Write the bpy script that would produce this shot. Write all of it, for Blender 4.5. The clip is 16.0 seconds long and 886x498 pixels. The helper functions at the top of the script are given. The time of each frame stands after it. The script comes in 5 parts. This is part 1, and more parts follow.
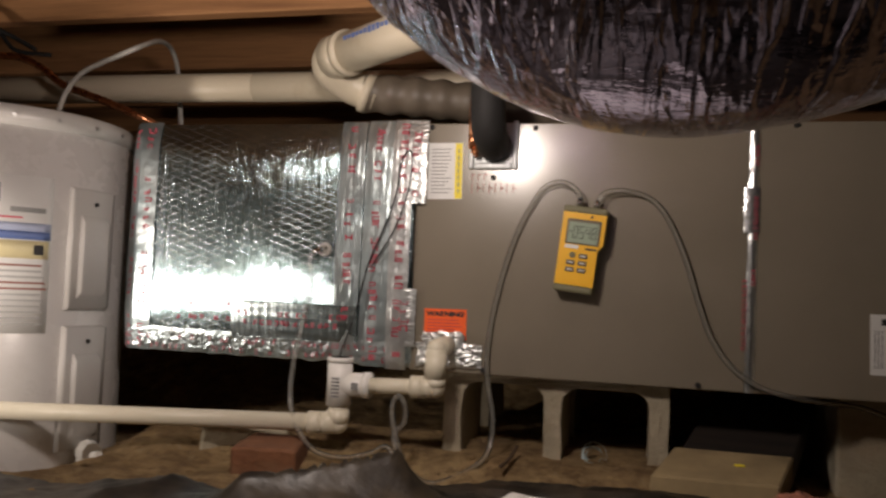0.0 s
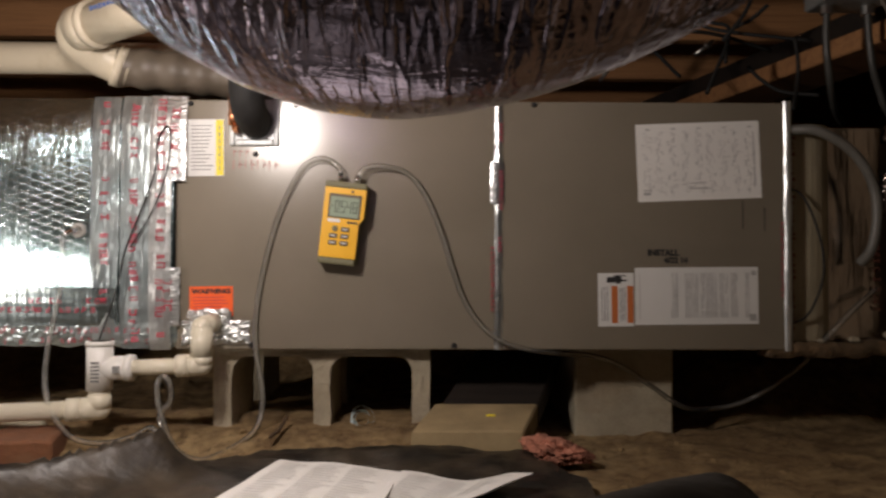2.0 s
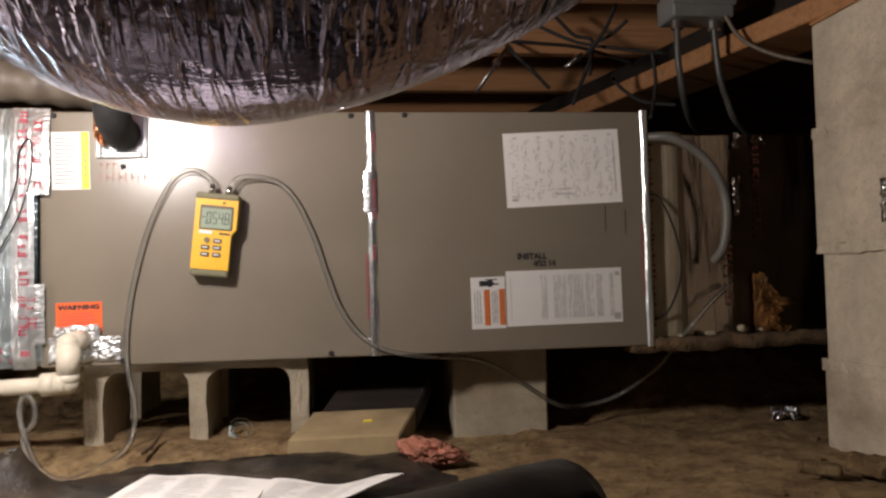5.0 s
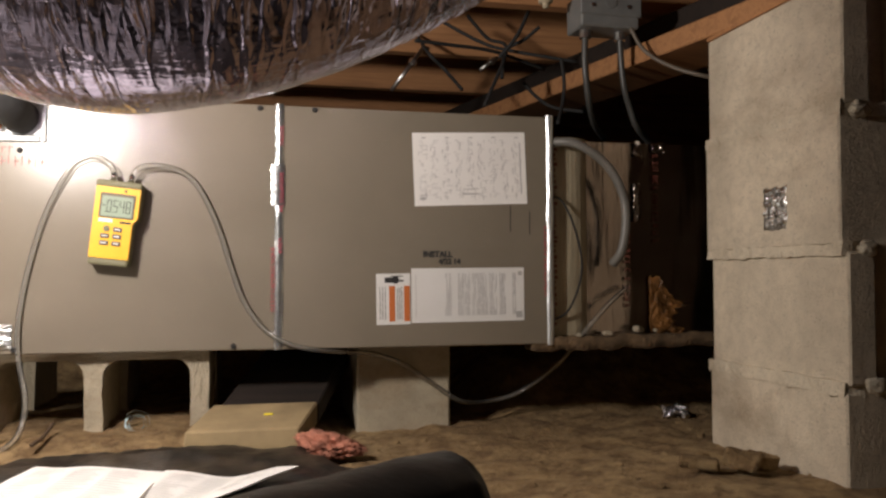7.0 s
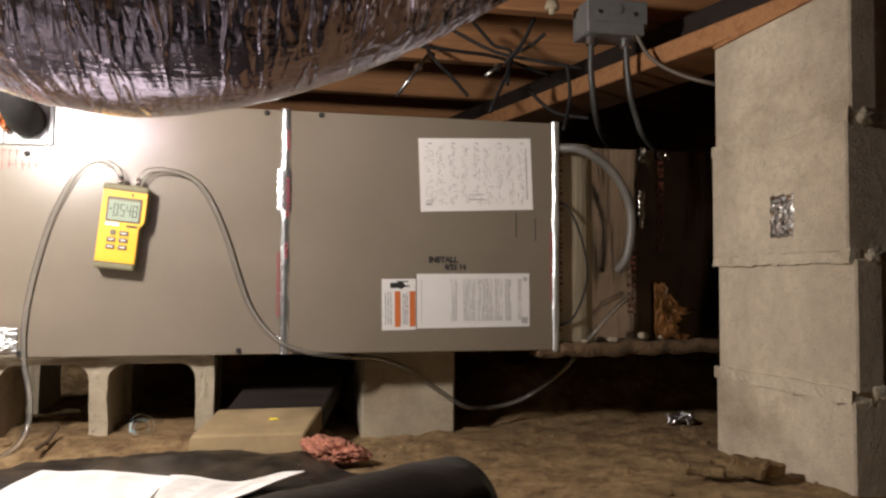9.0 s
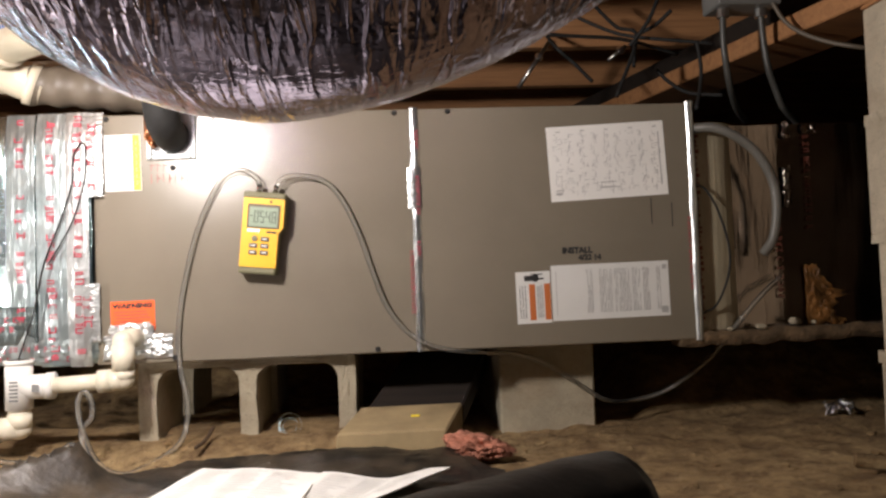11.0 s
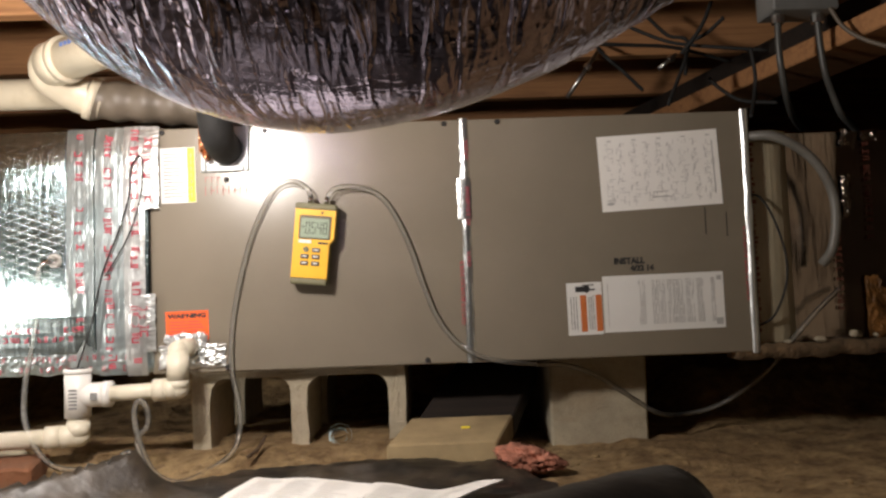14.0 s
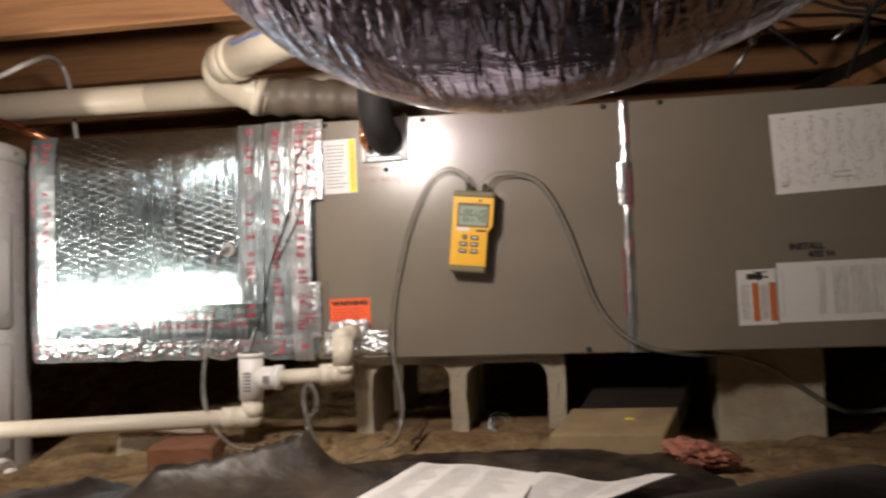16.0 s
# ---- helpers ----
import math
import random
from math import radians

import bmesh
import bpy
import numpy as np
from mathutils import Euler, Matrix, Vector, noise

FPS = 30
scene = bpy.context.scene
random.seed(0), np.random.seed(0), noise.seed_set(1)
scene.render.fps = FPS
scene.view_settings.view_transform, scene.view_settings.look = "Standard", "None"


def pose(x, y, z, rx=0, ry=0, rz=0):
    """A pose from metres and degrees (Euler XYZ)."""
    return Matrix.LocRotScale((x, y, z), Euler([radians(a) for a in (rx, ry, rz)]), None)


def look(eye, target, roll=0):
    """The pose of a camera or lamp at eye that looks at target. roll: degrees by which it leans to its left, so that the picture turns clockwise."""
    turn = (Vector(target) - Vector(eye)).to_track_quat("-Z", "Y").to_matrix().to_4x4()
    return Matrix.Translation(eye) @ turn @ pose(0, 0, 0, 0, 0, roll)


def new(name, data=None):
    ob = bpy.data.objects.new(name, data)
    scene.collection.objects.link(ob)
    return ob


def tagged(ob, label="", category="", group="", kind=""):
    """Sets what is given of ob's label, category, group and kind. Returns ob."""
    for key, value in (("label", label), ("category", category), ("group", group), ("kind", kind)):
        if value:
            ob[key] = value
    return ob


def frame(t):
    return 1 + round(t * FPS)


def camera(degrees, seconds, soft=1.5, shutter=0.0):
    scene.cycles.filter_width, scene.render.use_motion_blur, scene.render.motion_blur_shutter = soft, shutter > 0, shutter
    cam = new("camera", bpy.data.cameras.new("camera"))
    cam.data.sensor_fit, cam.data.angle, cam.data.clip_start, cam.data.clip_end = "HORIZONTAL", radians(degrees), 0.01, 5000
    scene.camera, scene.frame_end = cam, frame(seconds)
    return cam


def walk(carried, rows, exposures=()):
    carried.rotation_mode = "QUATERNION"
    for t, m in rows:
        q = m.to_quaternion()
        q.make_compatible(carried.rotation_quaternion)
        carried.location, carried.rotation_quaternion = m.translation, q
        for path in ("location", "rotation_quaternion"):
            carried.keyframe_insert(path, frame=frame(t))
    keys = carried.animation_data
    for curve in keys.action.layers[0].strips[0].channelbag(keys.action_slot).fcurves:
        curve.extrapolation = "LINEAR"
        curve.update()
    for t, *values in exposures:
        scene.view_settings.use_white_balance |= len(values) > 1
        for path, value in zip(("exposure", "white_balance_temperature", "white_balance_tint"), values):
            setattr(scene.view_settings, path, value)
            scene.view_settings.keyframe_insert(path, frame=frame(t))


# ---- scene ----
cam = camera(57.2, 16.0, soft=2.45, shutter=0.5)
PATH = [
    (0, (0.4454, -1.4050, 0.3285), (-0.0334, 0.5360, 0.4250), 2.51),
    (0.5, (0.4602, -1.4180, 0.3297), (0.0895, 0.5480, 0.4076), 2.52),
    (1, (0.4697, -1.4262, 0.3326), (0.2244, 0.5580, 0.3875), 1.78),
    (1.5, (0.4846, -1.4332, 0.3313), (0.3997, 0.5640, 0.3969), 2.85),
    (2, (0.4970, -1.4469, 0.3259), (0.5272, 0.5520, 0.3722), 0.16),
    (2.5, (0.5160, -1.4624, 0.3227), (0.6685, 0.5310, 0.3839), -1.14),
    (3, (0.5316, -1.4736, 0.3170), (0.7754, 0.5070, 0.3958), -1.32),
    (3.5, (0.5371, -1.4741, 0.3164), (0.7888, 0.5040, 0.3879), -1.54),
    (6, (0.5683, -1.4888, 0.3125), (0.8433, 0.4870, 0.3916), -1.33),
    (6.5, (0.5753, -1.4984, 0.3123), (0.9784, 0.4500, 0.3787), -0.75),
    (7, (0.5827, -1.5009, 0.3112), (1.0219, 0.4380, 0.3794), -0.06),
    (7.5, (0.5885, -1.5042, 0.3110), (1.0252, 0.4340, 0.3848), 0.03),
    (8, (0.5851, -1.5022, 0.3100), (1.0261, 0.4340, 0.3920), 0.05),
    (8.2, (0.5817, -1.5014, 0.3113), (1.0284, 0.4330, 0.3931), 0.23),
    (10.3, (0.5633, -1.4883, 0.3078), (0.8926, 0.4750, 0.4074), -0.82),
    (10.5, (0.5606, -1.4854, 0.3088), (0.8465, 0.4840, 0.4268), -1.35),
    (11, (0.5537, -1.4802, 0.3080), (0.7019, 0.5120, 0.3846), -2.16),
    (11.5, (0.5517, -1.4844, 0.3082), (0.7110, 0.5050, 0.3823), -1.63),
    (12, (0.5523, -1.4840, 0.3074), (0.6997, 0.5070, 0.3852), -1.95),
    (12.5, (0.5509, -1.4848, 0.3087), (0.6892, 0.5080, 0.3887), -1.99),
    (13, (0.5434, -1.4804, 0.3090), (0.6446, 0.5150, 0.3913), -2.00),
    (13.5, (0.5446, -1.4785, 0.3076), (0.6093, 0.5170, 0.4097), -2.12),
    (14, (0.5433, -1.4759, 0.3068), (0.5842, 0.5190, 0.4160), -2.08),
    (14.5, (0.5390, -1.4756, 0.3073), (0.5514, 0.5210, 0.4157), -2.03),
    (15, (0.5349, -1.4730, 0.3050), (0.5303, 0.5240, 0.4091), -1.93),
    (15.5, (0.5230, -1.4675, 0.3026), (0.4047, 0.5270, 0.3911), -2.38),
    (16, (0.5060, -1.4616, 0.3010), (0.2081, 0.5150, 0.4024), -2.05),
]
EXPOSURES = [(0, -0.88, 6700, 13), (1, -0.98, 6650, 13), (1.5, -0.75, 6550, 12), (2, -0.35, 6450, 12), (3, 0.18, 6300, 13), (3.6, 0.34, 6200, 12), (6, 0.48, 6200, 11), (7, 0.85, 6300, 10), (8.2, 0.98, 6300, 10), (10.4, 1.15, 6100, 12), (11.5, 0.54, 6250, 8), (15, 0.46, 6350, 8), (16, -0.10, 6400, 11)]
walk(cam, [(t, look(eye, target, roll)) for t, eye, target, roll in PATH], EXPOSURES)

# ---- light ----
world = bpy.data.worlds.new("world")
world.use_nodes = True
scene.world = world
world.node_tree.nodes["Background"].inputs[0].default_value = (0.01, 0.009, 0.008, 1)
world.node_tree.nodes["Background"].inputs[1].default_value = 0.3


def bulb(name, place, watts, colour, size):
    d = bpy.data.lights.new(name, "POINT")
    d.energy, d.color, d.shadow_soft_size = watts, colour, size
    ob = new(name, d)
    ob.location = place
    return ob


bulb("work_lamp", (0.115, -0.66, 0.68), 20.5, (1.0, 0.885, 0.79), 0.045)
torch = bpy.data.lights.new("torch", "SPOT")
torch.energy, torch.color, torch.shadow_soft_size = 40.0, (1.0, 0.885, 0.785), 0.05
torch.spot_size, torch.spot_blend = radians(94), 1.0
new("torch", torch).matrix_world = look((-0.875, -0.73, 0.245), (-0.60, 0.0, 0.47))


# ---- materials ----
class Mat:
    """A node material under construction."""

    def __init__(self, name, rough=0.6, metal=0.0):
        self.m = bpy.data.materials.new(name)
        self.m.use_nodes = True
        self.t = self.m.node_tree
        self.b = self.t.nodes["Principled BSDF"]
        self.b.inputs["Roughness"].default_value = rough
        self.b.inputs["Metallic"].default_value = metal
        self.co = self.t.nodes.new("ShaderNodeTexCoord").outputs["Object"]
        self.bumps = None

    def node(self, kind, **ins):
        n = self.t.nodes.new(kind)
        for k, v in ins.items():
            n.inputs[k].default_value = v
        return n

    def link(self, a, b):
        self.t.links.new(a, b)

    def mapped(self, scale):
        n = self.node("ShaderNodeMapping", Scale=scale)
        self.link(self.co, n.inputs["Vector"])
        return n.outputs[0]

    def noise(self, scale, detail=4, stretch=(1, 1, 1), rough=0.55, distortion=0.0):
        n = self.node("ShaderNodeTexNoise", Scale=scale, Detail=detail, Roughness=rough, Distortion=distortion)
        self.link(self.mapped(stretch), n.inputs["Vector"])
        return n.outputs["Fac"]

    def ramp(self, fac, stops):
        r = self.t.nodes.new("ShaderNodeValToRGB")
        e = r.color_ramp.elements
        while len(e) < len(stops):
            e.new(0.5)
        for k, (p, c) in zip(e, stops):
            k.position, k.color = p, (*c, 1) if len(c) == 3 else c
        self.link(fac, r.inputs[0])
        return r.outputs[0]

    def mix(self, fac, a, b, kind="MIX"):
        n = self.t.nodes.new("ShaderNodeMix")
        n.data_type, n.blend_type = "RGBA", kind
        for sock, v in ((n.inputs["Factor"], fac), (n.inputs["A"], a), (n.inputs["B"], b)):
            if hasattr(v, "is_linked"):
                self.link(v, sock)
            elif isinstance(v, float):
                sock.default_value = v
            else:
                sock.default_value = (*v, 1)
        return n.outputs["Result"]

    def colour(self, out):
        if hasattr(out, "is_linked"):
            self.link(out, self.b.inputs["Base Color"])
        else:
            self.b.inputs["Base Color"].default_value = (*out, 1)
        return self

    def rough(self, fac, lo, hi):
        n = self.node("ShaderNodeMapRange")
        n.inputs["To Min"].default_value, n.inputs["To Max"].default_value = lo, hi
        self.link(fac, n.inputs["Value"])
        self.link(n.outputs[0], self.b.inputs["Roughness"])
        return self

    def bump(self, fac, distance, strength=1.0):
        n = self.node("ShaderNodeBump", Distance=distance, Strength=strength)
        self.link(fac, n.inputs["Height"])
        if self.bumps is not None:
            self.link(self.bumps, n.inputs["Normal"])
        self.bumps = n.outputs[0]
        self.link(self.bumps, self.b.inputs["Normal"])
        return self


def plain(name, colour, rough=0.5, metal=0.0, vary=0.12, scale=30.0, bump=0.0):
    """A lightly mottled material."""
    k = Mat(name, rough, metal)
    f = k.noise(scale)
    lo = tuple(c * (1 - vary) for c in colour)
    hi = tuple(min(1, c * (1 + vary)) for c in colour)
    k.colour(k.ramp(f, [(0.3, lo), (0.7, hi)]))
    k.rough(f, max(0.03, rough - 0.08), min(1, rough + 0.08))
    if bump:
        k.bump(k.noise(scale * 4), bump)
    return k.m


def make_cabinet():
    k = Mat("taupe_enamel", 0.25)
    big, fine = k.noise(5, 5), k.noise(420, 2)
    base = k.ramp(big, [(0.3, (0.203, 0.177, 0.135)), (0.7, (0.233, 0.203, 0.155))])
    smear = k.noise(2.4, 6, (1, 1, 3), 0.65)
    k.colour(k.mix(k.ramp(smear, [(0.55, (0, 0, 0)), (0.75, (0.25, 0.25, 0.25))]), base, (0.26, 0.235, 0.19)))
    k.rough(big, 0.19, 0.29)
    k.bump(fine, 0.0002, 0.2)
    k.b.inputs["Coat Weight"].default_value = 1.0
    k.b.inputs["Coat Roughness"].default_value = 0.19
    k.bump(k.noise(3.0, 2), 0.003, 0.15)
    return k.m


def make_foil(name, tint, rough, crinkle, scale, print_red=False):
    k = Mat(name, rough, 1.0)
    f = k.noise(scale, 6, rough=0.62, distortion=0.6)
    k.colour(k.ramp(k.noise(scale * 0.4), [(0.3, tuple(c * 0.85 for c in tint)), (0.7, tint)]))
    k.bump(f, crinkle, 0.9)
    v = k.node("ShaderNodeTexVoronoi", Scale=scale * 1.1)
    v.feature = "DISTANCE_TO_EDGE"
    k.link(k.co, v.inputs["Vector"])
    k.bump(v.outputs["Distance"], crinkle * 0.8, 0.5)
    return k.m


def make_tape(name="satin_foil_tape", lo=0.24, hi=0.42):
    """Pressed foil tape: satin silver with fine puckers and dull smears."""
    k = Mat(name, 0.32, 0.9)
    f = k.noise(11, 5, rough=0.6)
    k.colour(k.ramp(f, [(0.3, (0.62, 0.66, 0.67)), (0.7, (0.80, 0.82, 0.82))]))
    k.rough(k.noise(17, 4), lo, hi)
    k.bump(k.noise(30, 4, (1, 1, 0.6), 0.6, 0.5), 0.0016, 0.5)
    k.bump(k.noise(50, 4, (2.2, 1, 0.08)), 0.003, 0.5)
    k.bump(k.noise(140, 3), 0.0006, 0.5)
    return k.m


def make_film():
    """Thin metallised film, crumpled into mirror facets with long creases round the tube."""
    k = Mat("metallised_film", 0.07, 1.0)
    k.colour(k.ramp(k.noise(9), [(0.3, (0.41, 0.365, 0.49)), (0.7, (0.56, 0.51, 0.64))]))
    normal = k.node("ShaderNodeNewGeometry").outputs["Normal"]
    split = k.node("ShaderNodeSeparateXYZ")
    k.link(normal, split.inputs[0])
    taut = k.node("ShaderNodeMapRange")
    for name, value in (("From Min", -0.93), ("From Max", -0.55), ("To Min", 0.11), ("To Max", 1.0)):
        taut.inputs[name].default_value = value
    k.link(split.outputs["Z"], taut.inputs["Value"])

    def crease(stretch, width, height, strength):
        v = k.node("ShaderNodeTexVoronoi", Scale=1.0, Randomness=1.0)
        v.feature = "DISTANCE_TO_EDGE"
        m = k.node("ShaderNodeVectorMath")
        m.operation = "ADD"
        w = k.node("ShaderNodeTexNoise", Scale=9.0, Detail=3.0)
        k.link(k.co, w.inputs["Vector"])
        k.link(k.mapped(stretch), m.inputs[0])
        k.link(w.outputs["Color"], m.inputs[1])
        k.link(m.outputs[0], v.inputs["Vector"])
        r = k.node("ShaderNodeMapRange")
        r.interpolation_type = "SMOOTHSTEP"
        r.inputs["From Max"].default_value = width
        r.inputs["To Min"].default_value, r.inputs["To Max"].default_value = 1.0, 0.0
        k.link(v.outputs["Distance"], r.inputs["Value"])
        n = k.node("ShaderNodeMath")
        n.operation = "MULTIPLY"
        k.link(r.outputs[0], n.inputs[0])
        k.link(taut.outputs[0], n.inputs[1])
        k.bump(n.outputs[0], height, strength)

    crease((34, 3.2, 2.8), 0.10, 0.0058, 0.95)
    crease((85, 14, 11), 0.22, 0.0030, 0.8)
    crease((110, 60, 55), 0.32, 0.0014, 0.7)
    soft = k.node("ShaderNodeMath")
    soft.operation = "MULTIPLY"
    k.link(k.noise(26, 3, (1.6, 0.6, 0.6)), soft.inputs[0])
    k.link(taut.outputs[0], soft.inputs[1])
    k.bump(soft.outputs[0], 0.010, 0.5)
    k.bump(k.noise(60, 4, (0.5, 1.6, 1.6), 0.6, 0.4), 0.0022, 0.45)
    k.rough(k.noise(40, 3), 0.05, 0.15)
    return k.m


def make_board_foil():
    k = Mat("dull_foil_board", 0.16, 1.0)
    # foil colour lowered to give the dark room mirrored in it
    k.colour(k.ramp(k.noise(5, 5), [(0.3, (0.20, 0.165, 0.14)), (0.7, (0.34, 0.29, 0.25))]))
    k.rough(k.noise(12, 4, (3, 1, 0.4)), 0.08, 0.24)
    k.bump(k.noise(9, 4, (4, 1, 0.35)), 0.004, 0.35)
    k.bump(k.noise(60, 3, (3, 1, 0.3)), 0.0008, 0.4)
    return k.m


def make_scrim():
    """Foil facing over a diamond net of glass yarn, in coordinates of the board's front."""
    k = Mat("scrim_foil", 0.24, 1.0)
    sep = k.node("ShaderNodeSeparateXYZ")
    k.link(k.co, sep.inputs[0])

    def lines(ax, az, freq, width):
        a = k.node("ShaderNodeMath"); a.operation = "MULTIPLY"; a.inputs[1].default_value = ax * freq
        b = k.node("ShaderNodeMath"); b.operation = "MULTIPLY"; b.inputs[1].default_value = az * freq
        k.link(sep.outputs["X"], a.inputs[0]); k.link(sep.outputs["Z"], b.inputs[0])
        s = k.node("ShaderNodeMath"); s.operation = "ADD"
        k.link(a.outputs[0], s.inputs[0]); k.link(b.outputs[0], s.inputs[1])
        p = k.node("ShaderNodeMath"); p.operation = "PINGPONG"; p.inputs[1].default_value = 0.5
        k.link(s.outputs[0], p.inputs[0])
        c = k.node("ShaderNodeMapRange")
        c.inputs["From Min"].default_value, c.inputs["From Max"].default_value = 0.5 - width, 0.5
        k.link(p.outputs[0], c.inputs["Value"])
        return c.outputs[0]

    one, two = lines(0.36, 1, 70, 0.045), lines(-0.36, 1, 70, 0.036)
    ribs = k.noise(300, 3, (1, 1, 0.012), 0.6)
    top = k.node("ShaderNodeMath"); top.operation = "MAXIMUM"
    k.link(one, top.inputs[0]); k.link(two, top.inputs[1])
    f = k.noise(14, 5)
    worn = k.node("ShaderNodeMath"); worn.operation = "MULTIPLY"
    k.link(top.outputs[0], worn.inputs[0]); k.link(k.ramp(k.noise(4.5, 4), [(0.36, (0.40, 0.40, 0.40)), (0.62, (1.0, 1.0, 1.0))]), worn.inputs[1])
    top = worn
    k.colour(k.mix(top.outputs[0], k.ramp(f, [(0.3, (0.30, 0.42, 0.46)), (0.7, (0.44, 0.58, 0.61))]), (0.82, 0.85, 0.85)))
    k.rough(top.outputs[0], 0.15, 0.33)
    k.bump(top.outputs[0], 0.0003, 0.4)
    k.bump(ribs, 0.0018, 1.0)
    k.bump(k.noise(50, 4, (2.5, 1, 0.05)), 0.0022, 0.5)
    k.bump(f, 0.004, 0.3)
    k.bump(k.noise(60, 3), 0.0004, 0.3)
    return k.m


def make_facing():
    """Lacquered foil facing wrapped round the board's edges: dull, teal, softly puckered."""
    k = Mat("dull_foil_facing", 0.3, 0.92)
    f = k.noise(9, 5, rough=0.6)
    k.colour(k.ramp(f, [(0.3, (0.38, 0.49, 0.52)), (0.7, (0.64, 0.71, 0.72))]))
    k.rough(k.noise(17, 4), 0.22, 0.42)
    k.bump(k.noise(22, 4, (1.5, 1, 0.5), 0.6, 0.5), 0.0016, 0.5)
    k.bump(k.noise(50, 4, (2.2, 1, 0.08)), 0.0034, 0.5)
    k.bump(k.noise(110, 3, (2, 1, 0.5)), 0.0006, 0.5)
    return k.m


def make_patch():
    """Smooth dull foil with fine upright ribs."""
    k = Mat("dull_teal_foil", 0.24, 1.0)
    k.colour(k.ramp(k.noise(8, 4), [(0.3, (0.48, 0.60, 0.63)), (0.7, (0.64, 0.75, 0.77))]))
    k.rough(k.noise(20, 4), 0.18, 0.32)
    k.bump(k.noise(60, 3, (2.5, 1, 0.05)), 0.002, 0.5)
    return k.m


def make_dirt():
    k = Mat("dry_clay_dirt", 0.95)
    big, mid, fine = k.noise(2.2, 6), k.noise(16, 8, rough=0.65), k.noise(130, 6, rough=0.7)
    base = k.ramp(big, [(0.3, (0.33, 0.21, 0.092)), (0.5, (0.50, 0.345, 0.165)), (0.7, (0.60, 0.435, 0.225))])
    base = k.mix(k.ramp(mid, [(0.35, (1, 1, 1)), (0.6, (0, 0, 0))]), base, (0.22, 0.135, 0.06))
    clump = k.noise(42, 6, rough=0.7)
    base = k.mix(k.ramp(clump, [(0.34, (0.75, 0.75, 0.75)), (0.5, (0, 0, 0))]), base, (0.18, 0.105, 0.046))
    base = k.mix(k.ramp(clump, [(0.56, (0, 0, 0)), (0.74, (0.6, 0.6, 0.6))]), base, (0.48, 0.37, 0.215))
    k.bump(clump, 0.012, 0.9)
    base = k.mix(k.ramp(fine, [(0.62, (0, 0, 0)), (0.72, (0.6, 0.6, 0.6))]), base, (0.46, 0.36, 0.22))
    k.colour(base)
    k.bump(mid, 0.025, 0.8)
    k.bump(fine, 0.008, 1.0)
    return k.m


def make_block(name, colour):
    k = Mat(name, 0.92)
    big, pit = k.noise(7, 6), k.noise(260, 3, rough=0.7)
    lo, hi = tuple(c * 0.78 for c in colour), tuple(c * 1.12 for c in colour)
    base = k.ramp(big, [(0.3, lo), (0.7, hi)])
    mid = k.noise(48, 5, rough=0.7)
    base = k.mix(k.ramp(mid, [(0.34, (0.35, 0.35, 0.35)), (0.56, (0, 0, 0))]), base, tuple(c * 0.6 for c in colour))
    stain = k.noise(3.1, 7, (1, 1, 2.0), 0.7)
    base = k.mix(k.ramp(stain, [(0.50, (0, 0, 0)), (0.70, (0.6, 0.6, 0.6))]), base, (0.25, 0.175, 0.10))
    base = k.mix(k.ramp(pit, [(0.28, (0.7, 0.7, 0.7)), (0.42, (0, 0, 0))]), base, (0.12, 0.105, 0.085))
    k.colour(base)
    k.bump(pit, 0.0024, 1.0)
    k.bump(mid, 0.004, 0.7)
    k.bump(big, 0.006, 0.4)
    return k.m


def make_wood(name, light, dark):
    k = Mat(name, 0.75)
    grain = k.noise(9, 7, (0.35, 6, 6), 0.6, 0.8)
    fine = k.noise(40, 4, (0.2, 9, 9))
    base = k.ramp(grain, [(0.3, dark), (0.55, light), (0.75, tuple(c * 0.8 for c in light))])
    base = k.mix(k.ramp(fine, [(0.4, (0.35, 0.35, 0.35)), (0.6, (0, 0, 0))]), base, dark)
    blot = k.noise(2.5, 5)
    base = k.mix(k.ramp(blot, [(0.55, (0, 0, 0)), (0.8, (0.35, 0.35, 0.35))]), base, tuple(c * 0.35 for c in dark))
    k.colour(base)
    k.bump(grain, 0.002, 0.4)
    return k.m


def make_plastic(name, colour, stain, rough=0.35):
    k = Mat(name, rough)
    f = k.noise(9, 6, rough=0.65)
    k.colour(k.mix(k.ramp(f, [(0.58, (0, 0, 0)), (0.78, (0.55, 0.55, 0.55))]), colour, stain))
    k.rough(f, rough - 0.06, rough + 0.2)
    k.bump(k.noise(90, 3), 0.0003, 0.3)
    return k.m


def make_sheet(name, dusty):
    k = Mat(name, 0.33)
    f, g = k.noise(7, 7, rough=0.65), k.noise(60, 6, rough=0.7)
    dust = k.mix(k.ramp(f, [(0.45, (0, 0, 0)), (0.75, (dusty, dusty, dusty))]), (0.011, 0.010, 0.009), (0.13, 0.094, 0.056))
    k.colour(k.mix(k.ramp(g, [(0.6, (0, 0, 0)), (0.75, (dusty * 0.5, dusty * 0.5, dusty * 0.5))]), dust, (0.14, 0.105, 0.065)))
    k.rough(f, 0.24, 0.58)
    k.bump(k.noise(12, 5, (1, 2.4, 1)), 0.005, 0.5)
    k.bump(g, 0.001, 0.5)
    return k.m


